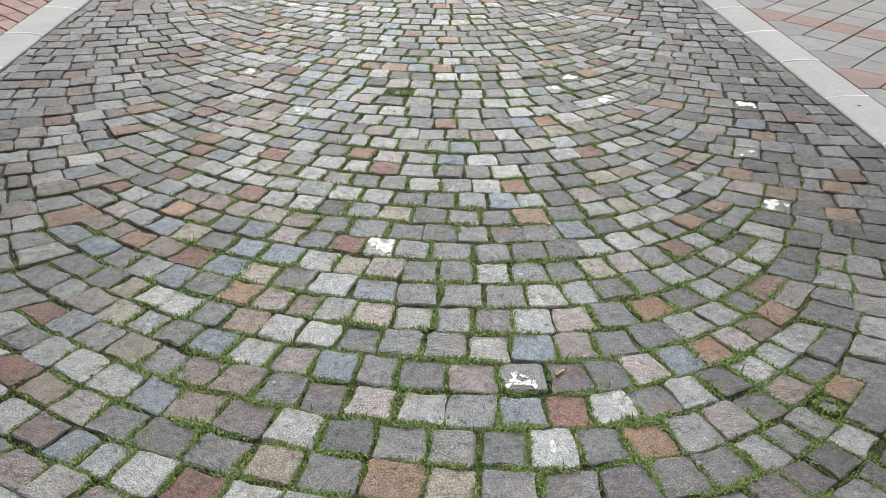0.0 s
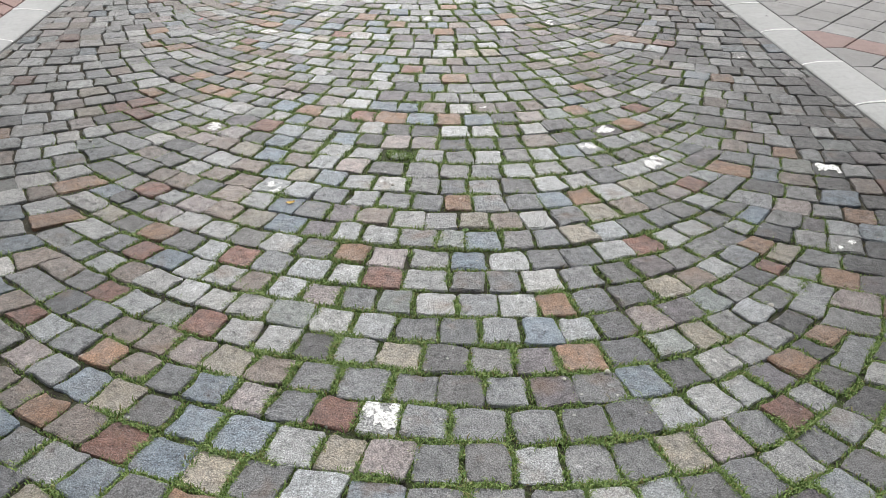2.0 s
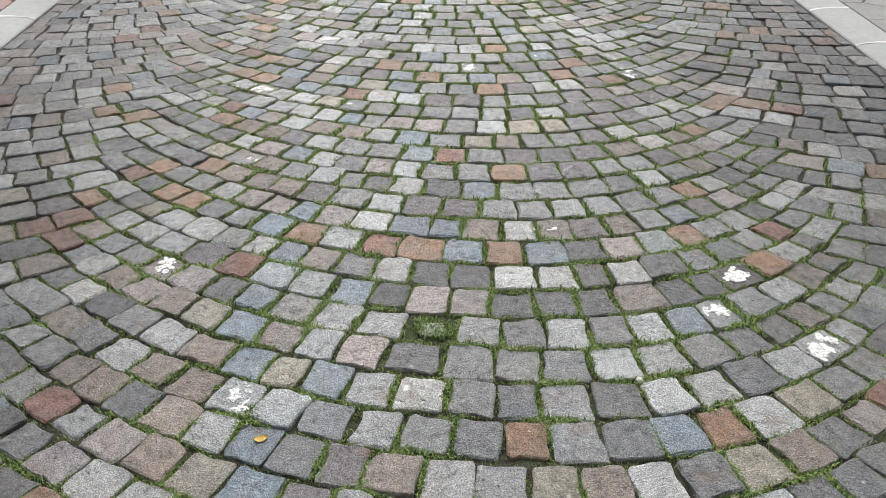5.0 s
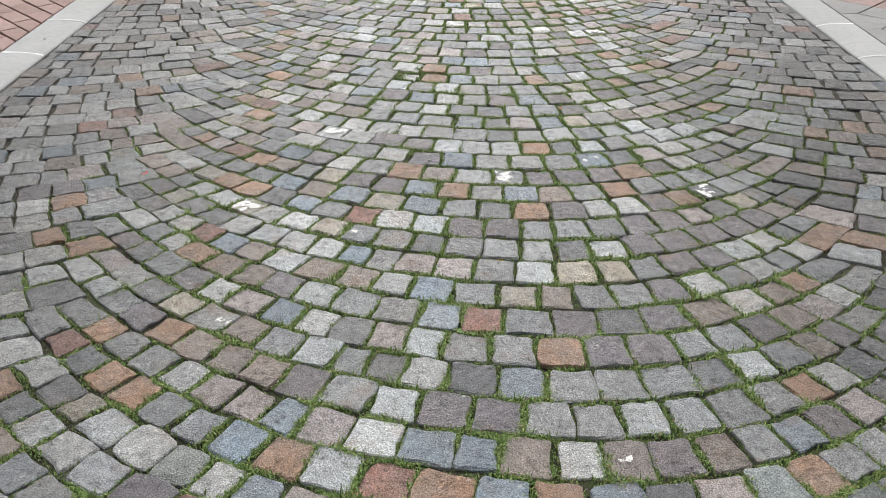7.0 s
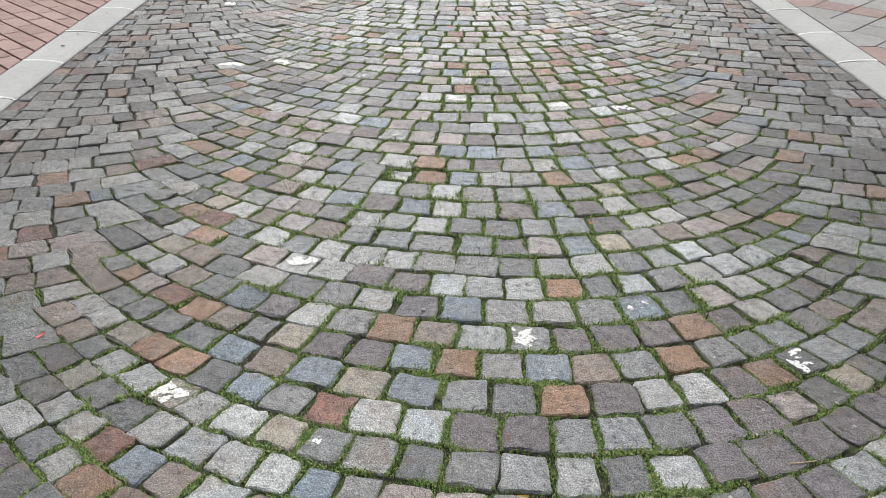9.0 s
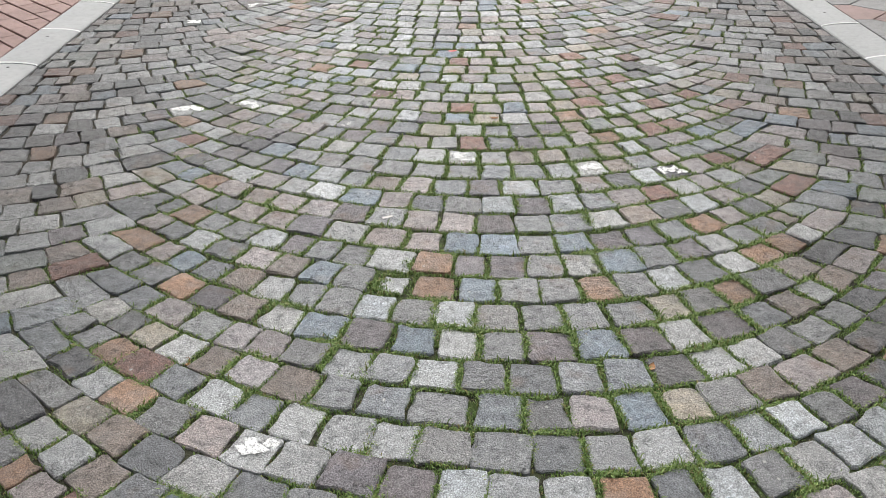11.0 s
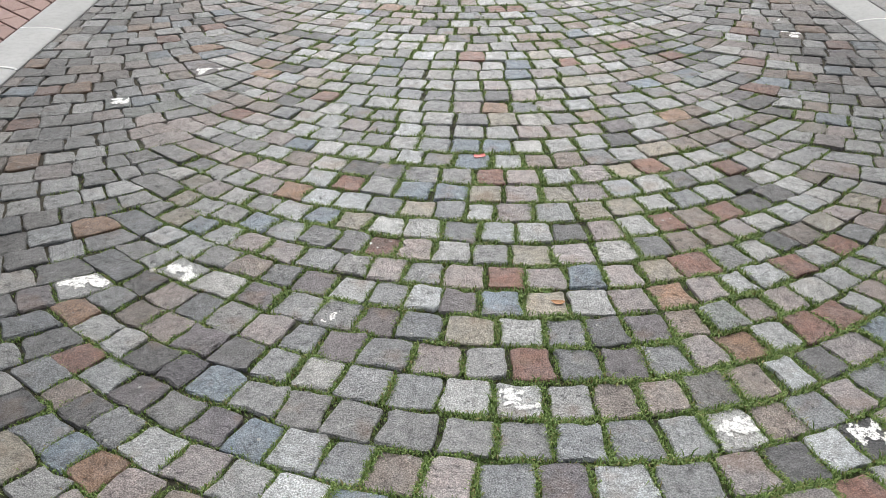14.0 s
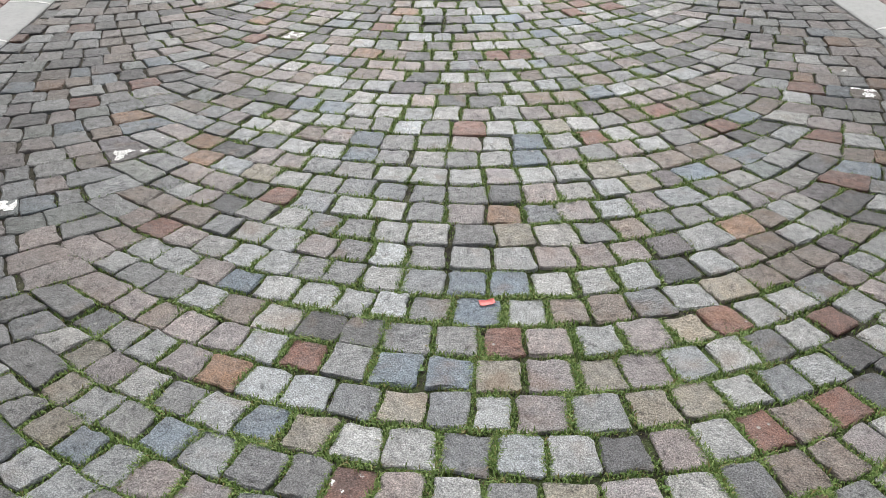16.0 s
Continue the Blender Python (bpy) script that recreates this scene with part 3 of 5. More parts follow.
SORTS.append(("light", [(0.37, 4.86), (0.73, 4.86), (0.89, 4.86), (1.03, 4.87), (0.82, 4.91), (-0.55, 4.93), (-0.82, 4.97), (1.05, 4.97), (-0.65, 4.98), (-0.11, 4.98), (-0.94, 4.99), (-1.24, 5.00), (-0.21, 5.00), (-0.48, 5.01), (-0.88, 5.03), (-1.02, 5.04), (-0.57, 5.05), (0.39, 5.07), (0.48, 5.09), (-0.72, 5.13), (-0.81, 5.20), (0.02, 5.28), (-0.89, 5.36), (0.72, 5.39), (-0.39, 5.40), (-0.95, 5.42), (-0.25, 5.45), (-1.04, 5.46), (-0.06, 5.50), (0.03, 5.50), (0.14, 5.50), (0.71, 5.52), (1.03, 5.53), (0.42, 5.54), (-0.54, 5.58), (-0.37, 5.60), (0.60, 5.60), (-1.13, 5.62), (-0.82, 5.62), (0.33, 5.63), (0.70, 5.63), (0.87, 5.63), (-0.46, 5.64), (-0.19, 5.66), (-0.28, 5.68)]))
SORTS.append(("light", [(0.53, 5.68), (0.78, 5.69), (-0.39, 5.71), (0.61, 5.71), (-0.57, 5.78), (0.50, 5.92), (-0.28, 5.94), (0.60, 5.94), (-0.68, 5.96), (-0.06, 5.96), (0.46, 6.00), (-0.64, 6.05), (-0.47, 6.08), (-0.07, 6.08), (-0.90, 6.10), (-0.26, 6.12), (-0.51, 6.20), (-0.22, 6.24), (0.48, 6.24), (-1.00, 6.26), (0.68, 6.30), (-1.07, 6.31), (0.27, 6.31), (-0.23, 6.34), (0.66, 6.41), (-0.76, 6.43), (-0.57, 6.45), (0.90, 6.46), (-0.99, 6.47), (-0.36, 6.48), (-1.07, 6.55), (0.39, 6.55), (0.08, 6.63), (0.28, 6.65), (0.68, 6.65), (0.15, 6.74), (0.66, 6.74), (-0.92, 6.76), (0.29, 6.91), (0.38, 6.91), (0.09, 6.98), (-0.02, 6.99), (-0.12, 7.00), (0.56, 7.04), (-0.88, 7.08)]))
SORTS.append(("light", [(-0.43, 7.08), (0.58, 7.16), (-0.87, 7.18), (0.01, 7.21), (-0.94, 7.25), (-1.29, 7.29), (0.18, 7.30), (-0.21, 7.33), (0.73, 7.34), (0.56, 7.37), (-0.38, 7.38), (-1.31, 7.39), (0.64, 7.39), (0.82, 7.39), (-0.70, 7.41), (-1.04, 7.42), (-1.22, 7.44), (-0.81, 7.49), (0.80, 7.49), (0.94, 7.49), (-1.32, 7.50), (0.66, 7.51), (-0.89, 7.54), (0.28, 7.55), (-0.13, 7.57), (-0.81, 7.60), (-1.15, 7.61), (1.10, 7.61), (-0.75, 7.64), (-0.01, 7.64), (-0.89, 7.65), (-0.21, 7.65), (0.73, 7.65), (-0.58, 7.66), (0.37, 7.66), (-0.31, 7.67), (-1.21, 7.68), (-0.97, 7.70), (0.81, 7.72), (-0.06, 7.74), (-0.75, 7.75), (0.16, 7.75), (1.28, 7.75), (-0.57, 7.77), (0.88, 7.77)]))
SORTS.append(("light", [(-1.44, 7.79), (0.45, 7.79), (-0.83, 7.80), (-0.41, 7.81), (0.95, 7.81), (1.10, 7.81), (-1.34, 7.83), (0.63, 7.84), (1.30, 7.84), (-0.50, 7.86), (-1.25, 7.87), (-1.02, 7.87), (-0.74, 7.87), (1.02, 7.87), (0.37, 7.88), (0.88, 7.88), (-1.49, 7.89), (0.47, 7.90), (-1.16, 7.92), (1.14, 7.92), (0.80, 7.95), (-1.07, 7.96), (0.64, 7.96), (-1.29, 7.97), (-0.52, 7.97), (0.20, 7.97), (-1.54, 7.98), (-0.75, 7.98), (0.88, 7.99), (-1.43, 8.01), (-0.98, 8.02), (-0.82, 8.02), (1.37, 8.03), (0.57, 8.04), (1.12, 8.04), (0.81, 8.05), (-0.49, 8.06), (0.06, 8.06), (1.28, 8.07), (0.66, 8.09), (1.03, 8.10), (0.43, 8.11), (1.19, 8.11), (-0.33, 8.12), (-0.42, 8.14)]))
SORTS.append(("light", [(-1.36, 8.15), (-0.68, 8.15), (0.13, 8.17), (-0.52, 8.18), (0.23, 8.18), (-1.53, 8.19), (-1.27, 8.19), (0.34, 8.19), (1.24, 8.19), (-0.27, 8.21), (1.00, 8.22), (0.89, 8.23), (0.53, 8.26), (1.49, 8.26), (1.27, 8.27), (-0.06, 8.28), (0.06, 8.28), (-1.62, 8.29), (-0.52, 8.29), (-0.91, 8.31), (-0.26, 8.31), (-0.76, 8.33), (-0.61, 8.33), (1.01, 8.34), (1.42, 8.35), (-1.34, 8.37), (1.32, 8.37), (0.17, 8.39), (-0.52, 8.40), (-0.16, 8.40), (-0.25, 8.42), (-0.60, 8.44), (1.09, 8.50), (0.35, 8.51), (-0.51, 8.52), (1.49, 8.54), (-0.35, 8.56), (1.21, 8.56), (0.26, 8.62), (0.37, 8.63), (0.17, 8.70), (0.27, 8.71), (-0.54, 8.72), (-0.03, 8.72), (-0.14, 8.74)]))
SORTS.append(("light", [(-0.24, 8.75), (0.48, 8.77), (0.05, 8.80), (-0.14, 8.84), (-0.45, 8.89), (0.55, 8.90), (-0.54, 8.92), (0.07, 8.93), (0.29, 8.93), (0.47, 8.97), (-0.72, 9.01), (0.10, 9.02), (0.17, 9.03), (0.36, 9.06), (0.13, 9.13), (-0.54, 9.14), (-0.17, 9.16), (-0.07, 9.16), (-0.26, 9.19), (-0.35, 9.20)]))
SORTS.append(("mid", [(0.83, 1.38), (-0.49, 1.41), (0.16, 1.41), (0.06, 1.51), (-0.05, 1.52), (0.57, 1.54), (0.84, 1.55), (-0.84, 1.57), (0.11, 1.63), (0.23, 1.73), (-0.58, 1.82), (0.07, 1.85), (-0.05, 1.88), (-0.77, 1.91), (0.18, 1.95), (0.09, 1.96), (0.23, 2.06), (0.12, 2.07), (-0.99, 2.08), (-0.91, 2.14), (0.31, 2.18), (0.41, 2.19), (-0.96, 2.20), (0.01, 2.20), (1.04, 2.23), (0.22, 2.27), (0.68, 2.27), (-0.82, 2.29), (0.10, 2.32), (-0.02, 2.33), (0.17, 2.40), (-0.14, 2.45), (0.15, 2.52), (-0.83, 2.53), (0.74, 2.54), (-0.16, 2.56), (0.82, 2.59), (-0.82, 2.63), (0.18, 2.63), (0.74, 2.64), (1.03, 2.65), (0.97, 2.70), (-0.81, 2.72), (0.14, 2.73), (-0.16, 2.78)]))
SORTS.append(("mid", [(0.81, 2.79), (-0.96, 2.85), (1.04, 2.86), (1.11, 2.92), (0.87, 2.95), (-0.40, 2.96), (0.03, 2.96), (0.80, 2.99), (1.11, 3.03), (-0.92, 3.05), (0.01, 3.08), (-1.00, 3.11), (0.07, 3.17), (0.22, 3.27), (1.01, 3.29), (-0.07, 3.30), (0.22, 3.38), (0.04, 3.39), (-0.90, 3.47), (0.13, 3.50), (0.24, 3.50), (0.04, 3.51), (0.88, 3.51), (1.20, 3.55), (-0.88, 3.58), (1.12, 3.58), (0.05, 3.62), (-0.73, 3.67), (0.88, 3.72), (1.04, 3.72), (-0.95, 3.77), (1.02, 3.83), (-1.27, 3.92), (1.02, 3.94), (1.22, 3.94), (-0.94, 3.96), (-0.79, 3.96), (1.14, 3.98), (1.47, 3.98), (-0.88, 4.02), (1.49, 4.08), (0.95, 4.09), (1.29, 4.12), (-1.19, 4.18), (-0.55, 4.18)]))
SORTS.append(("mid", [(0.15, 4.20), (0.24, 4.20), (0.43, 4.20), (1.49, 4.20), (1.38, 4.23), (0.63, 4.24), (-1.14, 4.29), (0.21, 4.29), (0.31, 4.29), (0.42, 4.29), (1.18, 4.29), (-0.63, 4.30), (1.49, 4.30), (0.98, 4.32), (-0.28, 4.35), (-0.71, 4.36), (0.09, 4.40), (-0.79, 4.41), (-0.02, 4.41), (-1.39, 4.42), (-0.45, 4.42), (0.51, 4.43), (-1.04, 4.45), (0.59, 4.45), (1.28, 4.45), (-1.28, 4.47), (-0.94, 4.50), (0.13, 4.51), (-0.62, 4.52), (-0.19, 4.55), (-0.88, 4.57), (0.01, 4.63), (0.40, 4.63), (-1.52, 4.68), (-1.29, 4.69), (-1.20, 4.70), (0.96, 4.71), (-0.81, 4.74), (0.06, 4.74), (-0.23, 4.82), (0.83, 4.82), (0.09, 4.85), (-0.31, 4.91), (0.19, 4.95), (0.29, 4.95)]))
SORTS.append(("mid", [(-1.35, 4.96), (-1.18, 5.03), (0.97, 5.03), (-0.40, 5.06), (-0.02, 5.07), (0.06, 5.17), (0.36, 5.18), (0.57, 5.23), (-1.03, 5.24), (0.81, 5.24), (0.14, 5.27), (0.73, 5.30), (0.90, 5.30), (-0.30, 5.36), (0.09, 5.38), (0.20, 5.39), (0.31, 5.39), (-0.34, 5.47), (0.93, 5.57), (0.23, 5.62), (0.02, 5.63), (-0.10, 5.64), (-0.67, 5.71), (0.03, 5.71), (-0.47, 5.75), (-0.10, 5.75), (-0.22, 5.77), (-0.32, 5.78), (0.20, 5.84), (0.31, 5.84), (-0.20, 5.93), (0.04, 5.96), (0.15, 6.06), (0.04, 6.07), (0.24, 6.07), (0.36, 6.08), (-0.15, 6.10), (-0.34, 6.15), (-0.98, 6.16), (0.10, 6.17), (-0.43, 6.18), (0.20, 6.19), (0.39, 6.22), (-0.31, 6.25), (0.18, 6.29)]))
SORTS.append(("mid", [(-0.41, 6.39), (0.17, 6.42), (0.74, 6.45), (0.57, 6.48), (0.17, 6.52), (-0.74, 6.54), (0.27, 6.54), (-0.25, 6.56), (-1.15, 6.60), (-0.02, 6.64), (0.37, 6.66), (-0.06, 6.74), (0.27, 6.75), (0.19, 6.90), (-0.12, 6.91), (-0.02, 6.91), (0.09, 6.91), (-0.81, 6.93), (-0.35, 6.94), (-0.23, 6.94), (0.56, 6.94), (-0.70, 6.97), (-0.54, 7.01), (-0.23, 7.02), (-0.33, 7.05), (-1.01, 7.09), (0.12, 7.09), (-0.08, 7.10), (0.31, 7.10), (-0.52, 7.12), (-0.47, 7.20), (0.11, 7.21), (-0.65, 7.28), (-0.40, 7.28), (-0.50, 7.32), (-0.29, 7.35), (-0.94, 7.36), (-0.22, 7.43), (0.88, 7.45), (-0.39, 7.48), (-0.47, 7.52), (0.57, 7.52), (-1.06, 7.54), (-0.73, 7.54), (-0.03, 7.56)]))
SORTS.append(("mid", [(1.18, 7.57), (0.95, 7.59), (-0.97, 7.60), (-1.45, 7.71), (-0.13, 7.74), (-0.32, 7.78), (-1.18, 7.80), (-0.96, 7.81), (0.55, 7.81), (-0.66, 7.83), (1.22, 7.88), (-0.34, 7.90), (-1.39, 7.92), (-0.10, 7.96), (-0.22, 7.98), (-1.19, 8.01), (0.98, 8.04), (-1.10, 8.05), (-0.17, 8.07), (-1.24, 8.09), (-1.03, 8.09), (0.34, 8.09), (-1.17, 8.14), (0.75, 8.14), (-1.07, 8.18), (-0.17, 8.20), (-0.76, 8.21), (-1.18, 8.22), (-0.99, 8.24), (-0.36, 8.25), (-0.44, 8.27), (-0.84, 8.28), (-1.34, 8.29), (-0.16, 8.30), (-1.53, 8.31), (-1.24, 8.31), (-1.44, 8.34), (0.28, 8.40), (-0.33, 8.45), (-0.43, 8.48), (0.15, 8.48), (-0.16, 8.52), (-0.61, 8.54), (-0.46, 8.60), (-0.04, 8.61)]))
SORTS.append(("mid", [(-0.15, 8.63), (-0.25, 8.65), (-0.34, 8.66), (-0.44, 8.70), (-0.35, 8.78), (-0.46, 8.80), (-0.04, 8.83), (0.38, 8.83), (-0.25, 8.86), (-0.12, 8.94), (-0.23, 8.96), (-0.65, 8.98), (-0.11, 9.04), (0.46, 9.07), (-0.36, 9.10)]))
SORTS.append(("ochre", [(0.06, 1.41), (-0.30, 1.48), (-0.68, 1.87), (-0.75, 2.02), (-0.75, 2.14), (0.50, 2.21), (-0.42, 2.22), (-0.18, 2.24), (-0.66, 2.43), (-0.07, 2.54), (-0.44, 2.55), (0.66, 2.61), (0.63, 2.82), (1.01, 2.96), (0.46, 3.08), (0.17, 3.17), (-0.48, 3.21), (0.55, 3.21), (-0.91, 3.26), (0.71, 3.39), (-0.36, 3.50), (-1.20, 4.06), (-0.81, 4.21), (-1.24, 4.26), (-0.72, 4.57), (0.12, 4.62), (0.27, 4.73), (0.38, 4.75), (-0.39, 4.96), (-0.65, 5.08), (-0.25, 5.12), (0.83, 5.13), (-0.87, 5.14), (-0.81, 5.31), (-0.43, 5.31), (0.41, 5.77), (-0.76, 6.00), (0.46, 6.12), (0.92, 6.67), (-1.15, 6.71), (-0.10, 7.21), (0.08, 7.30), (0.94, 7.39), (0.38, 7.44), (1.01, 7.54)]))
SORTS.append(("ochre", [(0.06, 7.55), (0.88, 7.66), (-0.40, 7.71), (-0.88, 7.75), (-0.23, 7.75), (1.03, 7.75), (0.26, 7.76), (0.36, 7.76), (-0.03, 7.85), (-0.89, 7.86), (0.18, 7.86), (-0.89, 7.97), (0.40, 7.99), (0.54, 8.14), (1.09, 8.28), (0.07, 8.38), (0.45, 8.65), (0.36, 8.73), (-0.63, 8.76), (0.27, 9.04)]))
SORTS.append(("orange", [(-0.06, 1.43), (0.47, 1.50), (0.99, 1.70), (0.70, 1.83), (1.01, 1.92), (0.93, 1.98), (0.60, 2.02), (0.91, 2.10), (-0.45, 2.12), (-0.80, 2.40), (0.84, 2.48), (0.35, 2.51), (-0.73, 2.57), (0.98, 2.59), (0.33, 2.74), (1.10, 2.81), (-0.19, 3.00), (0.95, 3.01), (-0.74, 3.14), (-1.06, 3.18), (0.12, 3.27), (0.52, 3.31), (-1.02, 3.48), (1.04, 3.50), (1.28, 3.61), (0.81, 3.88), (-0.72, 4.25), (-1.01, 4.27), (0.72, 4.27), (-0.79, 4.30), (1.32, 4.35), (0.19, 4.40), (-0.71, 4.45), (-0.87, 4.46), (0.83, 4.69), (-1.03, 4.81), (-0.73, 4.83), (0.97, 4.90), (-1.18, 4.92), (0.18, 5.07), (0.66, 5.16), (-0.04, 5.19), (-0.66, 5.20), (0.47, 5.21), (-0.72, 5.25)]))
SORTS.append(("orange", [(-0.18, 5.32), (0.53, 5.33), (-0.67, 5.42), (0.24, 5.50), (-0.77, 5.77), (-0.84, 5.95), (0.64, 6.16), (-0.10, 6.20), (0.30, 6.20), (-0.75, 6.21), (-0.10, 6.30), (0.76, 6.35), (0.85, 6.40), (-0.92, 6.42), (0.65, 6.52), (-0.83, 6.58), (0.49, 7.13), (-1.02, 7.31), (0.38, 7.32), (-1.12, 7.73), (-0.59, 7.90), (-1.45, 8.11), (0.05, 8.48)]))
SORTS.append(("pale", [(-0.11, 5.85), (-0.44, 6.75), (0.09, 7.64), (-0.25, 8.09), (1.37, 8.25), (-0.26, 8.54), (-0.20, 9.05), (-0.46, 9.11)]))
SORTS.append(("pink", [(-0.78, 1.51), (0.65, 1.60), (-0.73, 1.66), (-0.11, 1.66), (0.12, 1.74), (0.52, 1.76), (-0.29, 1.83), (0.38, 1.84), (0.77, 1.87), (0.39, 1.96), (-0.12, 2.01), (0.99, 2.03), (-0.83, 2.08), (-0.37, 2.08), (1.25, 2.15), (-0.09, 2.22), (0.59, 2.23), (-0.37, 2.42), (-0.54, 2.59), (0.55, 2.66), (-0.25, 2.81), (-0.09, 2.97), (-0.75, 3.26), (-0.66, 3.30), (0.81, 3.34), (-0.21, 3.55), (-0.30, 4.19), (-0.47, 4.22), (-0.55, 4.26), (-0.20, 4.43), (-0.55, 4.59), (-0.96, 4.75), (-0.15, 4.76), (-0.04, 4.76), (0.67, 5.05), (1.09, 5.05), (0.61, 5.48), (-0.83, 5.53), (-1.21, 5.67), (-0.55, 5.67), (0.21, 5.72), (-0.52, 5.87), (-0.48, 5.98), (-0.75, 6.10), (-0.58, 6.35)]))
SORTS.append(("pink", [(-0.85, 6.37), (-0.14, 6.42), (-0.24, 6.46), (-0.05, 6.52), (-0.91, 6.54), (-0.15, 6.54), (-0.56, 6.57), (0.74, 6.57), (-0.65, 6.61), (-0.44, 6.64), (-0.22, 6.66), (-0.55, 6.68), (0.47, 6.68), (0.76, 6.68), (-0.83, 6.70), (0.39, 6.74), (-0.18, 6.75), (-1.07, 6.76), (-0.73, 6.77), (-0.17, 7.12), (0.40, 7.12), (-0.56, 7.23), (-0.79, 7.25), (0.57, 7.26), (0.65, 7.29), (0.28, 7.31), (0.88, 7.34), (0.48, 7.35), (-0.81, 7.37), (1.08, 7.40), (-0.10, 7.42), (0.09, 7.42), (0.28, 7.43), (-0.30, 7.45), (1.11, 7.50), (0.18, 7.56), (-0.23, 7.57), (-0.57, 7.58), (-0.66, 7.60), (0.63, 7.64), (1.01, 7.64), (0.28, 7.65), (0.95, 7.73), (0.04, 7.75), (1.20, 7.79)]))
SORTS.append(("pink", [(0.08, 7.85), (0.27, 7.87), (-0.82, 7.91), (-0.67, 7.94), (0.09, 7.96), (1.06, 7.97), (0.30, 7.98), (-0.60, 8.01), (-1.34, 8.05), (-0.68, 8.05), (0.89, 8.13), (-0.82, 8.14), (0.95, 8.16), (1.10, 8.17), (0.83, 8.20), (-0.90, 8.21), (1.17, 8.23), (-0.68, 8.27), (0.15, 8.28), (0.25, 8.28), (-1.10, 8.29), (0.35, 8.29), (-1.01, 8.33), (-1.15, 8.34), (-0.43, 8.38), (-0.05, 8.49), (0.24, 8.50), (1.58, 8.51), (0.44, 8.55), (0.16, 8.60), (0.06, 8.71), (0.26, 8.81), (-0.55, 8.83), (-0.64, 8.86), (0.46, 8.86), (-0.02, 8.92), (0.55, 9.00), (0.02, 9.15), (0.22, 9.15)]))
SORTS.append(("purple", [(0.67, 1.39), (0.40, 1.40), (0.75, 1.42), (0.89, 1.43), (-0.77, 1.60), (-0.37, 1.63), (-0.21, 1.70), (0.69, 1.72), (0.34, 1.74), (0.70, 2.05), (0.27, 2.40), (0.76, 2.44), (0.25, 2.51), (0.64, 2.70), (0.62, 2.90), (-0.28, 3.14), (-0.22, 3.21), (1.03, 3.61), (-0.06, 4.20), (0.04, 4.20), (0.71, 4.20), (-1.09, 4.21), (-0.37, 4.28), (0.30, 4.40), (0.41, 4.40), (0.84, 4.48), (0.69, 4.49), (-0.80, 4.51), (0.24, 4.51), (0.46, 4.53), (0.50, 4.64), (-0.48, 4.67), (-0.71, 4.69), (0.56, 4.77), (0.65, 4.82), (-0.96, 4.86), (0.48, 4.87), (0.57, 4.90), (0.67, 4.95), (-0.01, 4.96), (0.10, 4.96), (0.49, 4.98), (0.77, 4.98), (0.58, 5.02), (0.83, 5.04)]))
SORTS.append(("purple", [(0.30, 5.07), (0.57, 5.12), (-0.94, 5.20), (-0.24, 5.24), (-0.33, 5.27), (0.23, 5.27), (0.33, 5.29), (0.44, 5.32), (0.63, 5.36), (-0.14, 5.41), (-0.47, 5.44), (0.88, 5.51), (-0.16, 5.54), (-0.26, 5.57), (0.15, 5.96), (0.37, 5.97), (-0.26, 6.01), (0.57, 6.04), (-0.66, 6.16), (0.08, 6.29), (-0.02, 6.30), (0.57, 6.37), (-0.48, 6.42), (0.37, 6.43), (0.47, 6.45), (-1.14, 6.50), (0.06, 6.51), (-0.46, 6.52), (-0.35, 6.60), (0.18, 6.63), (0.04, 6.74), (-0.61, 6.94), (-0.80, 7.01), (-0.72, 7.09), (0.22, 7.09), (-0.39, 7.17), (-0.70, 7.20), (0.30, 7.21), (-0.31, 7.25), (-0.13, 7.32), (-0.60, 7.36), (-1.13, 7.37), (-0.47, 7.41)]))
SORTS.append(("red", [(-0.43, 1.45), (0.32, 1.62), (-0.92, 1.78), (-0.92, 2.04), (-0.62, 2.29), (0.76, 2.31), (-0.20, 2.35), (-0.52, 2.70), (-0.80, 2.83), (-0.11, 2.88), (0.94, 2.91), (-0.49, 3.00), (0.64, 3.01), (-0.76, 3.03), (0.88, 3.39), (-0.82, 3.41), (-1.02, 4.04), (0.88, 4.04), (-1.11, 4.10), (-1.02, 4.15), (-0.95, 4.40), (0.01, 4.52), (-0.74, 4.92), (-1.57, 4.98), (-0.31, 5.04), (-0.76, 5.48), (-1.01, 6.36), (-0.99, 6.60), (0.57, 6.71), (0.97, 6.72), (0.02, 7.10), (0.66, 7.20), (0.73, 7.25), (-0.01, 7.42), (0.73, 7.44), (1.01, 7.45), (0.47, 7.46), (0.87, 7.56), (-0.32, 7.58), (0.45, 7.68), (1.11, 7.71), (0.63, 7.74), (1.38, 7.92), (-0.43, 7.93), (-0.01, 7.95)]))
SORTS.append(("red", [(0.73, 8.00), (0.49, 8.02), (-0.56, 8.63), (0.38, 8.95), (-0.01, 9.03)]))
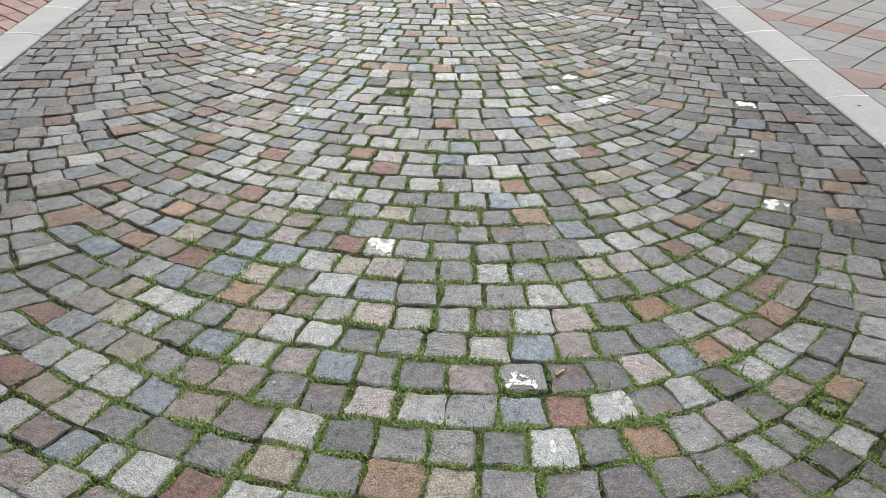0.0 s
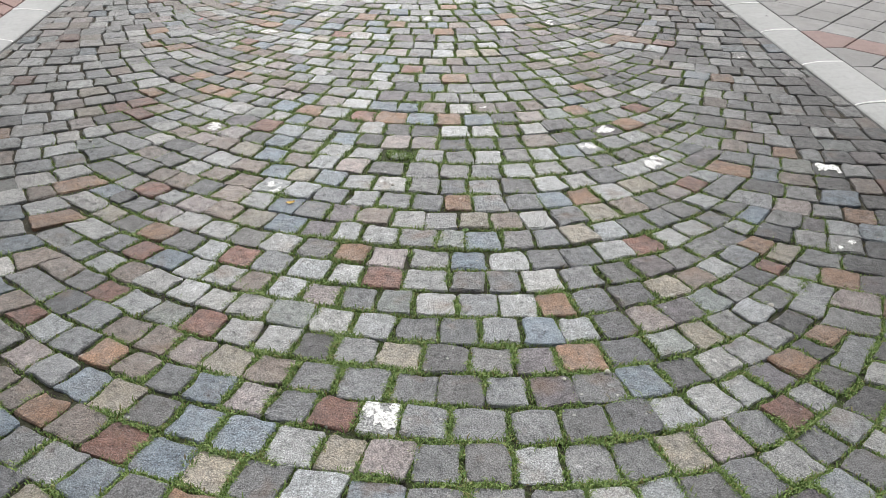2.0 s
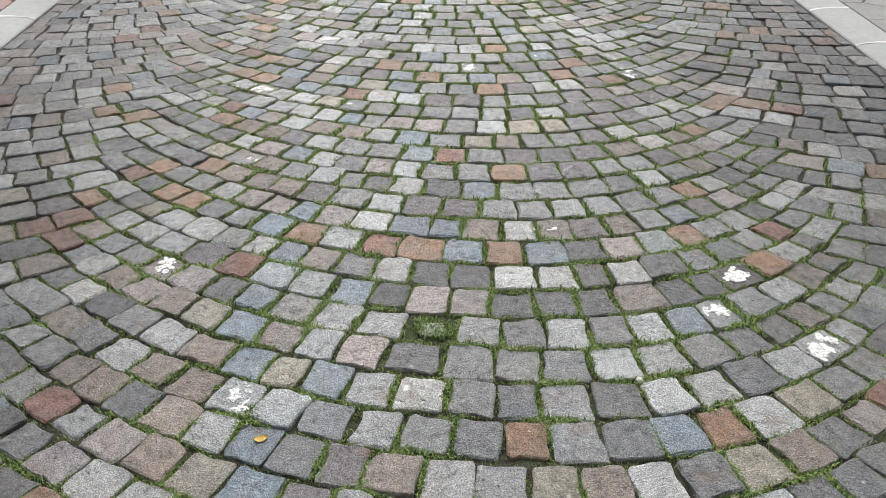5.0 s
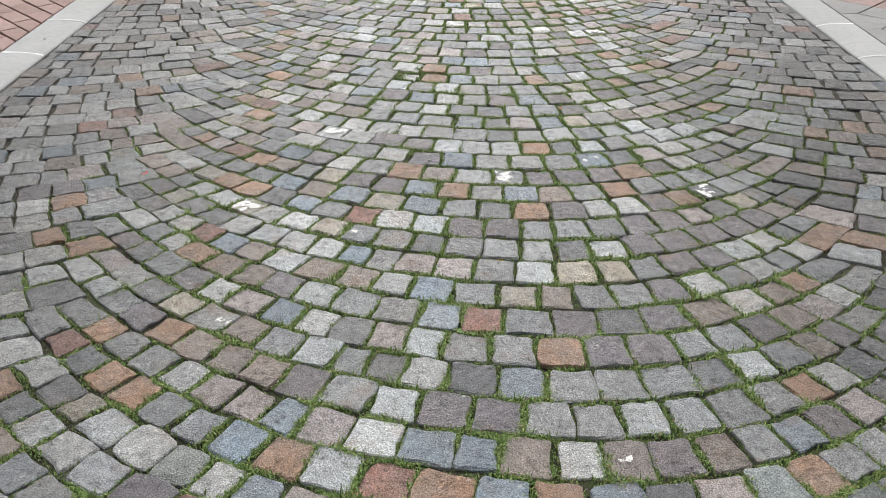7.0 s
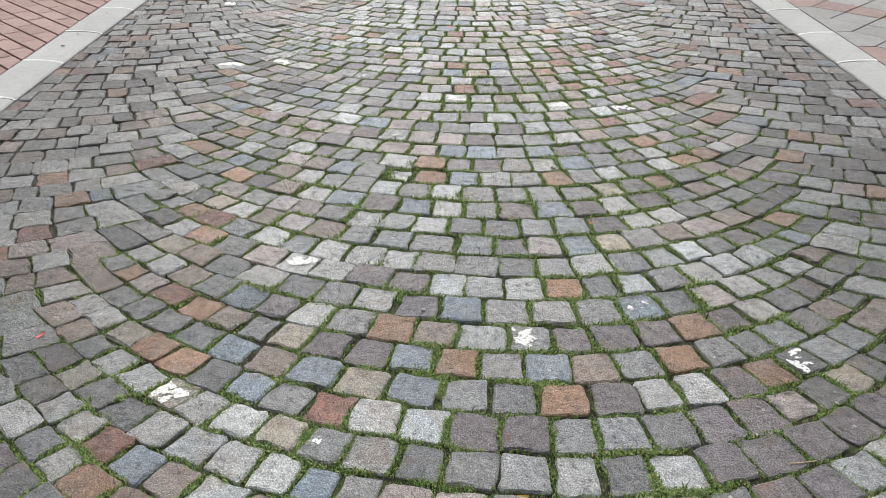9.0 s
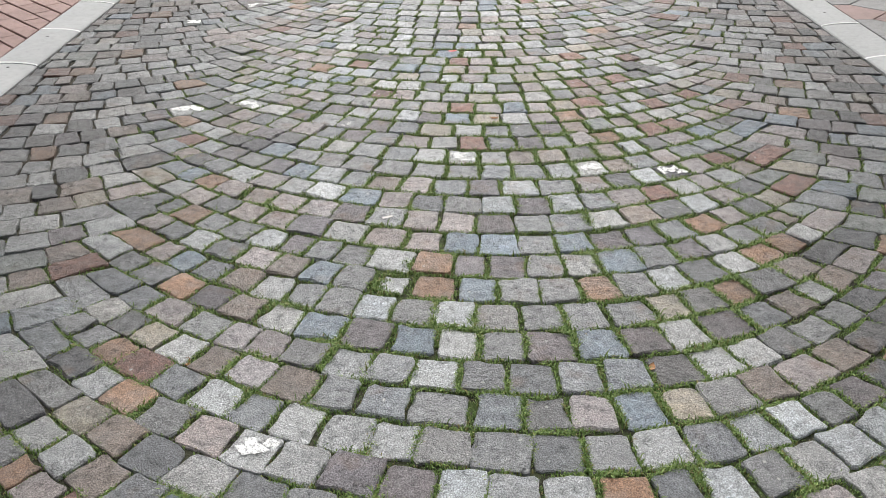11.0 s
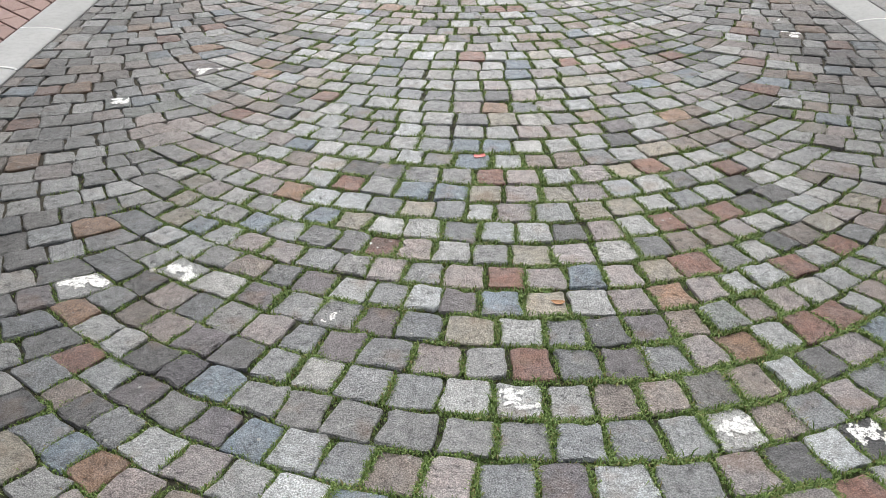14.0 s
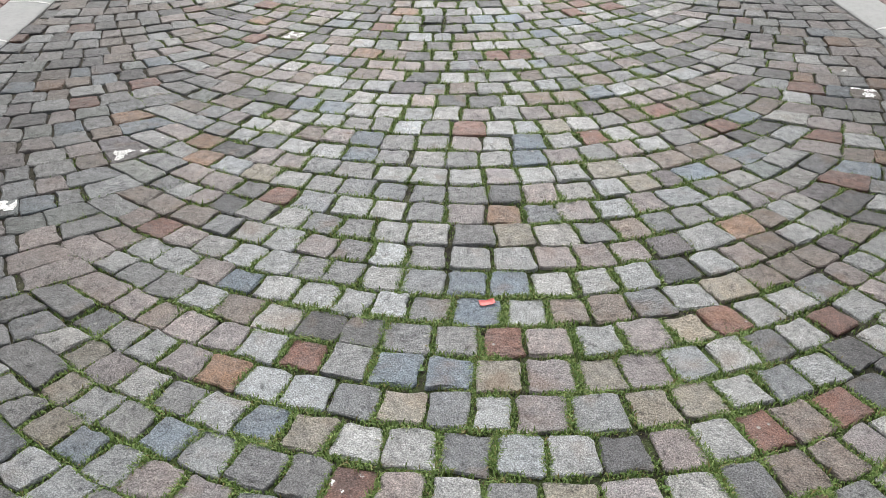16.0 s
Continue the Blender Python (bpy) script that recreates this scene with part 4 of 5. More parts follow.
SORTS.append(("slate", [(0.29, 1.41), (0.50, 1.42), (-0.19, 1.43), (0.60, 1.45), (0.37, 1.50), (0.16, 1.51), (-0.40, 1.53), (-0.16, 1.54), (0.96, 1.59), (-0.65, 1.60), (0.75, 1.61), (0.51, 1.64), (-0.30, 1.73), (0.43, 1.73), (0.00, 1.75), (0.91, 1.76), (1.06, 1.76), (-0.10, 1.77), (0.99, 1.81), (0.47, 1.86), (-0.14, 1.89), (0.57, 1.90), (-0.94, 1.91), (-0.58, 1.95), (0.49, 1.98), (1.09, 1.99), (-0.51, 2.03), (0.85, 2.04), (1.11, 2.08), (-0.00, 2.09), (0.51, 2.10), (0.62, 2.13), (-0.56, 2.15), (0.85, 2.15), (1.02, 2.15), (-1.03, 2.16), (-0.33, 2.17), (-0.82, 2.19), (0.11, 2.19), (0.80, 2.21), (-0.90, 2.25), (0.32, 2.31), (-0.29, 2.38), (0.37, 2.40), (-0.03, 2.42)]))
SORTS.append(("slate", [(-0.25, 2.48), (-0.56, 2.49), (0.09, 2.62), (-0.02, 2.64), (0.43, 2.75), (0.89, 2.75), (0.21, 2.85), (0.13, 2.86), (0.42, 2.87), (-0.87, 2.89), (0.72, 2.94), (0.34, 2.95), (0.44, 2.97), (-0.28, 3.03), (0.28, 3.06), (0.88, 3.06), (0.37, 3.07), (-0.65, 3.08), (-0.83, 3.09), (-0.48, 3.10), (0.64, 3.13), (0.72, 3.17), (0.88, 3.17), (-0.83, 3.18), (0.45, 3.19), (0.95, 3.21), (0.79, 3.22), (-0.31, 3.24), (0.33, 3.28), (0.04, 3.29), (0.73, 3.29), (-0.83, 3.30), (0.95, 3.34), (-0.26, 3.35), (0.11, 3.38), (0.33, 3.38), (-0.67, 3.41), (0.80, 3.44), (0.62, 3.46), (-0.95, 3.52), (-0.10, 3.53), (0.55, 3.55), (0.65, 3.58), (0.36, 3.60), (0.16, 3.61)]))
SORTS.append(("slate", [(0.73, 3.62), (-1.04, 3.63), (-0.80, 3.63), (1.21, 3.65), (1.09, 3.79), (-0.96, 3.86), (1.40, 3.87), (0.95, 3.88), (1.11, 3.89), (1.30, 3.92), (0.95, 3.99), (1.38, 4.02), (1.28, 4.04), (1.38, 4.12), (1.01, 4.13), (-0.95, 4.19), (-0.63, 4.21), (0.54, 4.22), (-0.87, 4.25), (1.26, 4.25), (0.53, 4.31), (-0.20, 4.33), (1.09, 4.33), (-0.86, 4.36), (0.71, 4.38), (1.49, 4.41), (-0.29, 4.46), (0.90, 4.55), (-1.03, 4.57), (1.29, 4.58), (-0.80, 4.62), (0.30, 4.63), (0.68, 4.72), (0.46, 4.75), (0.90, 4.75), (-0.89, 4.81), (-1.24, 4.85), (-0.02, 4.85), (0.28, 4.86), (-0.12, 4.87), (-0.88, 4.91), (0.89, 4.96), (0.39, 4.97), (-1.10, 4.98), (-0.72, 5.02)]))
SORTS.append(("slate", [(0.08, 5.07), (-0.94, 5.08), (-0.82, 5.08), (0.75, 5.08), (-1.00, 5.15), (-0.56, 5.16), (0.89, 5.19), (-0.87, 5.26), (0.65, 5.26), (-0.63, 5.31), (-0.50, 5.34), (0.83, 5.35), (-0.74, 5.36), (-0.81, 5.41), (0.52, 5.45), (0.80, 5.45), (-0.89, 5.47), (0.96, 5.47), (-0.65, 5.52), (0.34, 5.52), (-0.43, 5.53), (0.52, 5.57), (-0.98, 5.61), (0.13, 5.61), (-0.65, 5.62), (0.44, 5.64), (1.03, 5.68), (0.12, 5.73), (0.10, 5.83), (-0.01, 5.84), (-0.40, 5.96), (0.68, 5.97), (-0.90, 5.99), (-0.84, 6.05), (0.68, 6.07), (0.54, 6.14), (-0.84, 6.16), (-0.92, 6.21), (0.72, 6.22), (-0.85, 6.26), (0.58, 6.27), (-0.69, 6.29), (-0.93, 6.32), (0.48, 6.34), (-0.33, 6.37)]))
SORTS.append(("slate", [(-0.67, 6.40), (-0.85, 6.49), (0.82, 6.50), (-0.65, 6.51), (0.58, 6.60), (0.82, 6.61), (-0.14, 6.64), (-0.91, 6.65), (-1.07, 6.66), (-0.74, 6.66), (-0.99, 6.70), (-0.44, 6.97), (0.37, 7.00), (-0.30, 7.14), (-1.02, 7.23), (-0.22, 7.24), (-1.12, 7.27), (-0.73, 7.32), (-1.21, 7.33), (1.03, 7.35), (-0.56, 7.45), (-0.96, 7.48), (-1.13, 7.50), (-1.22, 7.55), (0.39, 7.56), (-0.39, 7.60), (-1.31, 7.63), (-0.49, 7.63), (-0.11, 7.64), (-1.05, 7.65), (1.20, 7.67), (-1.35, 7.72), (-1.26, 7.75), (-1.04, 7.76), (-1.11, 7.84), (-0.95, 7.92), (0.55, 7.93), (-0.31, 8.00), (-0.90, 8.07), (-0.95, 8.15), (1.32, 8.16), (-1.43, 8.24), (-0.34, 8.34), (-0.04, 8.39), (1.29, 8.50)]))
SORTS.append(("slate", [(-0.64, 8.67)]))
# old white paint spilt on single stones: wide splashes and small drops
SPLASHES = [(0.24, 1.73), (-0.10, 2.33), (0.71, 3.81), (0.81, 3.56), (1.37, 3.47), (1.17, 2.62), (-0.43, 3.43), (0.64, 3.68), (-0.71, 3.93), (-0.45, 5.63), (0.14, 5.25), (-0.65, 5.08), (-1.06, 7.41), (0.73, 5.17), (-1.32, 8.62), (-0.79, 7.46), (-0.02, 6.97), (0.39, 6.89), (0.65, 6.85), (-1.06, 8.89), (-0.65, 9.99), (1.38, 9.21)]
SOAKED = [(-1.06, 7.41), (-1.32, 8.62), (0.71, 3.81), (0.81, 3.56), (-0.10, 2.33), (1.37, 3.47)]
DROPS = [(0.30, 1.52), (1.20, 3.00), (-0.07, 3.42), (-0.66, 4.53), (0.25, 4.04), (1.48, 4.72), (0.15, 5.27), (-0.01, 6.96), (0.66, 6.82), (-0.32, 4.91), (0.40, 5.41), (-0.40, 7.30), (-0.29, 7.56), (-1.04, 9.01), (1.41, 9.44), (-0.22, 9.05)]

PLAN = plan_cuts([p for sort, places in reversed(SORTS) for p in places] + SPLASHES)
SETTS = lay_setts(PLAN)
for st in SETTS:
    shape_sett(st)
    for hx, hy, shrink in BROKEN:
        if (st.mid - Vector((hx, hy))).length < 0.05:
            st.ring = [st.mid + (q - st.mid) * shrink for q in st.ring]
            st.z -= 0.004
    st.v, st.f = sett_mesh(st)
    colour_sett(st, sett_kind(st.mid.x, st.mid.y))


GRID = {}
for st in SETTS:
    GRID.setdefault((math.floor(st.mid.x / 0.15), math.floor(st.mid.y / 0.15)), []).append(st)


def sett_at(x, y):
    """The sett whose middle lies nearest."""
    i, j = math.floor(x / 0.15), math.floor(y / 0.15)
    near = [st for a in (-1, 0, 1) for b in (-1, 0, 1) for st in GRID.get((i + a, j + b), ())]
    return min(near or SETTS, key=lambda st: (st.mid.x - x) ** 2 + (st.mid.y - y) ** 2)


for sort, places in SORTS:
    for x, y in places:
        colour_sett(sett_at(x, y), sort)
colour_sett(sett_at(-0.22, 6.26), "light")

# the road: bed of soil between the kerbs, on which the setts stand
STEP = 0.05
xs = np.arange(LEFT - 0.02, RIGHT + 0.0201, (RIGHT - LEFT + 0.04) / 71)
ys = np.arange(Y0, Y1 + 0.01, STEP)
bed_v, bed_m = [], []
for yy in ys:
    for xx in xs:
        bed_v.append((xx, yy, -0.0075 + 0.003 * noise.noise(Vector((xx * 9, yy * 9, 0)))))
        mo = lush(xx, yy)
        bed_m.append((mo, mo, mo, 1))
nx = len(xs)
bed_f = [(j * nx + i, j * nx + i + 1, (j + 1) * nx + i + 1, (j + 1) * nx + i) for j in range(len(ys) - 1) for i in range(nx - 1)]
road = mesh_ob("road", bed_v, bed_f, SOIL, smooth=True)
at = road.data.attributes.new("moss", "FLOAT_COLOR", "POINT")
at.data.foreach_set("color", np.array(bed_m, dtype=np.float32).ravel())
tagged(road, "roadway of mixed grey and reddish stone setts laid in arches with mossy joints", "road", kind="structure")


# ---------------------------------------------------------------- kerbs and footways
def kerb(name, inner, outward, first, step, label):
    """A line of concrete kerb stones: low rounded edge to the road, level top, pale mortar joints."""
    width, top = 0.185, 0.018
    root = tagged(new(name), label, "kerb", kind="structure")
    profile = [(0.0, -0.10), (0.0, 0.001), (0.006, 0.006), (0.03, 0.011), (0.06, 0.015), (0.10, 0.0175), (width - 0.006, top), (width, top - 0.005), (width, -0.10)]
    n0, n1 = int((Y0 - first) / step) - 1, int((Y1 - first) / step) + 1
    r = random.Random(5)
    for n in range(n0, n1):
        bm = bmesh.new()
        ya, yb = max(Y0, first + n * step + 0.003), min(Y1, first + (n + 1) * step - 0.003)
        if yb - ya < 0.03:
            continue
        dz = r.uniform(-0.0012, 0.0012)
        rings = []
        for yy, ins, drop in ((ya, 0.002, 0.0025), (ya + 0.004, 0, 0), ((ya + yb) / 2, 0, 0), (yb - 0.004, 0, 0), (yb, 0.002, 0.0025)):
            rings.append([bm.verts.new((inner + outward * (px if 0 < px < width else px + (ins if px == 0 else -ins)), yy, pz - (drop if pz > 0 else 0) + dz)) for px, pz in profile])
        for a, b in zip(rings, rings[1:]):
            for i in range(len(profile) - 1):
                bm.faces.new((a[i], a[i + 1], b[i + 1], b[i]))
        bm.faces.new(rings[0])
        bm.faces.new(rings[-1][::-1])
        bmesh.ops.recalc_face_normals(bm, faces=bm.faces)
        part("kerb_stone", bm, CONCRETE, root)
        # mortar squeezed out of the joint
        bm = bmesh.new()
        jag = [r.uniform(0.0045, 0.0095) for _ in profile]
        rows = [[bm.verts.new((inner + outward * px, ya - 0.003 + sgn * jag[i], pz + dz + 0.0006)) for i, (px, pz) in enumerate(profile[1:8])] for sgn in (-1, 1)]
        mid_row = [bm.verts.new((inner + outward * px, ya - 0.003, pz + dz + 0.0026)) for px, pz in profile[1:8]]
        for ra, rb in ((rows[0], mid_row), (mid_row, rows[1])):
            for i in range(6):
                bm.faces.new((ra[i], ra[i + 1], rb[i + 1], rb[i]))
        bmesh.ops.recalc_face_normals(bm, faces=bm.faces)
        part("mortar_joint", bm, MORTAR, root, "pale mortar joint")
    return root


kerb("kerb_left", LEFT, -1, 6.932, 0.5, "pale grey concrete kerb stones beside the red brick footway")
kerb("kerb_right", RIGHT, 1, 6.972, 0.489, "pale grey concrete kerb stones beside the grey paved footway")
OUT_L, OUT_R = LEFT - 0.189, RIGHT + 0.189


def slab(points, z, gap, bevel=0.002, thick=0.05):
    """Vertices and faces of a paver with a small bevel, cut to the polygon."""
    c = sum(points, Vector((0, 0))) / len(points)

    def inset(d):
        out, n = [], len(points)
        for i in range(n):
            p, q, r = points[i - 1], points[i], points[(i + 1) % n]
            e1, e2 = (q - p).normalized(), (r - q).normalized()
            n1, n2 = Vector((-e1.y, e1.x)), Vector((-e2.y, e2.x))
            s = n1 + n2
            out.append(q + s * (d / max(0.35, s.length_squared / 2)))
        return out
    low, top = inset(gap), inset(gap + bevel)
    n = len(points)
    v = [(p.x, p.y, z - thick) for p in low] + [(p.x, p.y, z - bevel) for p in low] + [(p.x, p.y, z) for p in top]
    f = [tuple(range(2 * n, 3 * n))]
    for i in range(n):
        j = (i + 1) % n
        f += [(i, j, n + j, n + i), (n + i, n + j, 2 * n + j, 2 * n + i)]
    return v, f


def clip(points, value, keep_greater, axis=0):
    """The part of a polygon to one side of x = value, or of y = value."""
    out = []
    for a, b in zip(points, points[1:] + points[:1]):
        ia, ib = (a[axis] >= value) == keep_greater, (b[axis] >= value) == keep_greater
        if ia:
            out.append(a)
        if ia != ib:
            out.append(a.lerp(b, (value - a[axis]) / (b[axis] - a[axis])))
    return out


def area(points):
    return 0.5 * sum(a.x * b.y - b.x * a.y for a, b in zip(points, points[1:] + points[:1]))


def footway(name, x0, x1, label):
    ob = mesh_ob(name, [(x0, Y0, -0.001), (x1, Y0, -0.001), (x1, Y1, -0.001), (x0, Y1, -0.001)], [(0, 1, 2, 3)], BEDDING)
    return tagged(ob, label, "footway", kind="structure")


def lay_pavers(root, name, pieces, near_x):
    """Pavers close to the kerb as pieces of their own, those beyond as one."""
    near, far = [], {}
    for pts, mat, gap, z in pieces:
        for value, greater, axis in ((Y0, True, 1), (Y1, False, 1), (OUT_L - 1.6, True, 0), (OUT_R + 1.6, False, 0)):
            if len(pts) > 2:
                pts = clip(pts, value, greater, axis)
        if len(pts) < 3 or area(pts) < 0.0008:
            continue
        cx = sum(p.x for p in pts) / len(pts)
        v, f = slab(pts, z, gap)
        if abs(cx) < near_x and 3.0 < pts[0].y < 11.0:
            near.append((v, f, mat))
        else:
            vs, fs = far.setdefault(mat.name, ([], [], ))
            o = len(vs)
            vs += v
            fs += [tuple(i + o for i in q) for q in f]
    for v, f, mat in near[:300]:
        mesh_ob(name, v, f, mat, root)
    for v, f, mat in near[300:]:
        vs, fs = far.setdefault(mat.name, ([], []))
        o = len(vs)
        vs += v
        fs += [tuple(i + o for i in q) for q in f]
    for mat_name, (vs, fs) in far.items():
        tagged(mesh_ob("outer_pavers", vs, fs, bpy.data.materials[mat_name], root), kind="stuff")


# red bricks in a diagonal running bond, cut along the kerb
foot_l = footway("pavement_left", OUT_L - 1.6, OUT_L, "footway of red bricks laid in diagonal running bond")
pieces = []
BW, BL = 0.0995, 0.199
along, across = Vector((1, -1)).normalized(), Vector((1, 1)).normalized()
base = Vector((OUT_L, 7.157))
r = random.Random(3)
for row in range(-75, 80):
    for col in range(-30, 60):
        o = base + across * (row * BW) + along * (col * BL + (row % 2) * BL / 2)
        lo, hi = across * 0.002, across * (BW - 0.002)
        pts = [o + lo, o + along * BL + lo, o + along * BL + hi, o + hi]
        cx, cy = sum(p.x for p in pts) / 4, sum(p.y for p in pts) / 4
        if cx < OUT_L - 1.75 or cx > OUT_L + 0.2 or cy < Y0 - 0.2 or cy > Y1 + 0.2:
            continue
        pts = clip(pts, OUT_L, False)
        if len(pts) > 2:
            pieces.append((pts, RED_PAVER, 0.0034, 0.016 + r.uniform(-0.0012, 0.0012)))
lay_pavers(foot_l, "brick", pieces, 2.62)

# square slabs set diagonally with mitred edge pieces along the kerb
foot_r = footway("pavement_right", OUT_R, OUT_R + 1.6, "footway of square grey and pink slabs laid diagonally")
pieces = []
TS = 0.27
EDGE = OUT_R + 0.088
r = random.Random(4)
PINK_ROWS = {-8, -4, 0, 4, 10, 14, 18, 24, 28, 34, 38, 42}
first = 3.648
for n in range(-18, 48):
    ya = first + n * TS
    hat = [Vector((OUT_R, ya)), Vector((EDGE, ya)), Vector((EDGE + TS / 2, ya + TS / 2)), Vector((EDGE, ya + TS)), Vector((OUT_R, ya + TS))]
    z = 0.016 + r.uniform(-0.0012, 0.0012)
    if Y0 - 0.3 < ya < Y1 + 0.1:
        pieces.append((hat, PINK_PAVER if n in PINK_ROWS else GREY_PAVER, 0.0022, z))
    # the course that runs on from this edge piece
    for c in range(1, 14):
        o = Vector((EDGE + (c - 1) * TS / 2, ya - (c - 1) * TS / 2))
        nib = Vector((1, -1)) * 0.0016
        sq = [o + nib, o + Vector((TS / 2, -TS / 2)) - nib, o + Vector((TS, 0)) - nib, o + Vector((TS / 2, TS / 2)) + nib]
        if o.x > OUT_R + 1.6 or o.y < Y0 - 0.2 or o.y > Y1 + 0.2:
            continue
        pieces.append((sq, PINK_PAVER if n in PINK_ROWS else GREY_PAVER, 0.0022, 0.016 + r.uniform(-0.0012, 0.0012)))
lay_pavers(foot_r, "slab", pieces, 2.75)

# the town ground all round, out to the horizon
ground = mesh_ob("ground", [(-400, -400, -0.03), (400, -400, -0.03), (400, 400, -0.03), (-400, 400, -0.03)], [(0, 1, 2, 3)], ASPHALT)
tagged(ground, "plain dark ground around the paved street", "ground", kind="structure")

# ---------------------------------------------------------------- paint, litter and pebbles lying on the setts
LEAF_YELLOW = plain_material("yellow_leaf", (0.62, 0.40, 0.07), 0.6, 0.25, 120)
LEAF_BROWN = plain_material("brown_leaf", (0.42, 0.22, 0.10), 0.7, 0.3, 120)
FILTER = plain_material("cork_filter", (0.55, 0.33, 0.17), 0.75, 0.15, 300)
PAPER = plain_material("off_white_paper", (0.72, 0.70, 0.66), 0.8, 0.08, 90)
ASH = plain_material("burnt_ash", (0.10, 0.09, 0.085), 0.95, 0.4, 300)
RED_PLASTIC = plain_material("red_plastic", (0.70, 0.10, 0.09), 0.35, 0.1, 60)
TEAL_PLASTIC = plain_material("teal_plastic", (0.10, 0.50, 0.36), 0.35, 0.1, 60)
PEBBLE = plain_material("pale_pebble", (0.50, 0.48, 0.43), 0.8, 0.25, 90)
GUM = plain_material("trodden_gum", (0.085, 0.08, 0.078), 0.85, 0.25, 90)
TWIG = plain_material("dry_straw", (0.40, 0.32, 0.19), 0.85, 0.25, 120)


def surface_z(x, y):
    """Height of the paving at a place: the top of the sett there, or the soil."""
    st = sett_at(x, y)
    p = Vector((x, y))
    n = len(st.ring)
    c = st.v[3 * n]
    for i in range(n):
        a, b = st.v[2 * n + i], st.v[2 * n + (i + 1) % n]
        d = (a[0] - c[0]) * (b[1] - c[1]) - (b[0] - c[0]) * (a[1] - c[1])
        u = ((p.x - c[0]) * (b[1] - c[1]) - (b[0] - c[0]) * (p.y - c[1])) / d
        w = ((a[0] - c[0]) * (p.y - c[1]) - (p.x - c[0]) * (a[1] - c[1])) / d
        if u >= -1e-6 and w >= -1e-6 and u + w <= 1.0:
            return c[2] + u * (a[2] - c[2]) + w * (b[2] - c[2])
    return None


def paint_mark(name, x, y, lobes, size, seed):
    """Flake-thin ragged patches of paint, all on one stone."""
    st = sett_at(x, y)
    r = random.Random(seed)
    root = new(name)
    root.location = (st.mid.x, st.mid.y, st.z)
    reach = 0.026 if lobes > 2 else 0.014
    for _ in range(lobes):
        cx = st.mid.x + r.gauss(0, reach)
        cy = st.mid.y + r.gauss(0, reach * 0.8)
        if sett_at(cx, cy) is not st or surface_z(cx, cy) is None:
            cx, cy = st.mid.x, st.mid.y
        n, rad, ph = 22, size * r.uniform(0.5, 1.3), r.uniform(0, 50)
        turn, flat = r.uniform(0, 3.14), r.uniform(0.35, 0.9)
        lift = 0.0005 + 0.00035 * _
        verts, faces = [(cx, cy, surface_z(cx, cy) + lift + 0.0003)], []
        for ring in (0.5, 1.0):
            for i in range(n):
                a = 6.28318 * i / n
                q = rad * ring * (1.0 + 0.95 * noise.noise(Vector((math.cos(a) * 1.7 + ph, math.sin(a) * 1.7, 0.5))) + r.uniform(-0.05, 0.05))
                ex, ey = q * math.cos(a), q * math.sin(a) * flat
                px, py = ex * math.cos(turn) - ey * math.sin(turn), ex * math.sin(turn) + ey * math.cos(turn)
                for f in (1.0, 0.85, 0.7, 0.5, 0.3, 0.0):
                    z = surface_z(cx + px * f, cy + py * f) if sett_at(cx + px * f, cy + py * f) is st else None
                    if z is not None:
                        break
                verts.append((cx + px * f, cy + py * f, z + lift + (0.0003 if ring < 1 else 0.0)))
        for i in range(n):
            j = (i + 1) % n
            faces.append((0, 1 + i, 1 + j))
            faces.append((1 + i, 1 + n + i, 1 + n + j, 1 + j))
        verts = [(vx - st.mid.x, vy - st.mid.y, vz - st.z) for vx, vy, vz in verts]
        mesh_ob("paint_patch", verts, faces, PAINT, root)
    return root


for i, (x, y) in enumerate(SPLASHES):
    tagged(paint_mark("paint_splash", x, y, 6, 0.023 if (x, y) in SOAKED else 0.018, i), "dried white paint splashed over one worn stone sett", "paint mark", "paint splashes on the setts")
for i, (x, y) in enumerate(DROPS):
    tagged(paint_mark("paint_drops", x, y, 3, 0.008, 90 + i), "small dried drops of white paint on a stone sett", "paint mark", "paint drops on the setts")


def ground_z(x, y):
    z = surface_z(x, y)
    return -0.006 if z is None else z


def tube(bm, x0, x1, radius, sides=12, crease=0.0, seed=0):
    r = random.Random(seed)
    rings = []
    for t in (0.0, 0.06, 0.35, 0.7, 0.94, 1.0):
        rad = radius * (0.86 if t in (0.0, 1.0) else 1.0 - crease * r.random())
        rings.append([bm.verts.new((x0 + (x1 - x0) * t, rad * math.cos(6.28318 * i / sides), rad * (1 - crease) * math.sin(6.28318 * i / sides))) for i in range(sides)])
    for a, b in zip(rings, rings[1:]):
        for i in range(sides):
            bm.faces.new((a[i], a[(i + 1) % sides], b[(i + 1) % sides], b[i]))
    bm.faces.new(rings[0][::-1])
    bm.faces.new(rings[-1])
    bmesh.ops.recalc_face_normals(bm, faces=bm.faces)


def cigarette_butt(x, y, yaw):
    root = new("cigarette_butt")
    bm = bmesh.new()
    tube(bm, -0.014, 0.010, 0.0038, crease=0.12, seed=1)
    part("filter", bm, FILTER, root, "cork-coloured filter")
    bm = bmesh.new()
    tube(bm, 0.0102, 0.0155, 0.0036, crease=0.25, seed=2)
    part("paper", bm, PAPER, root)
    bm = bmesh.new()
    tube(bm, 0.0157, 0.0175, 0.0031, crease=0.35, seed=3)
    part("ash", bm, ASH, root)
    root.matrix_basis = pose(x, y, ground_z(x, y) + 0.0040, 0, 0, yaw)
    return tagged(root, "stubbed-out cigarette butt with cork filter on a brown sett", "cigarette butt")


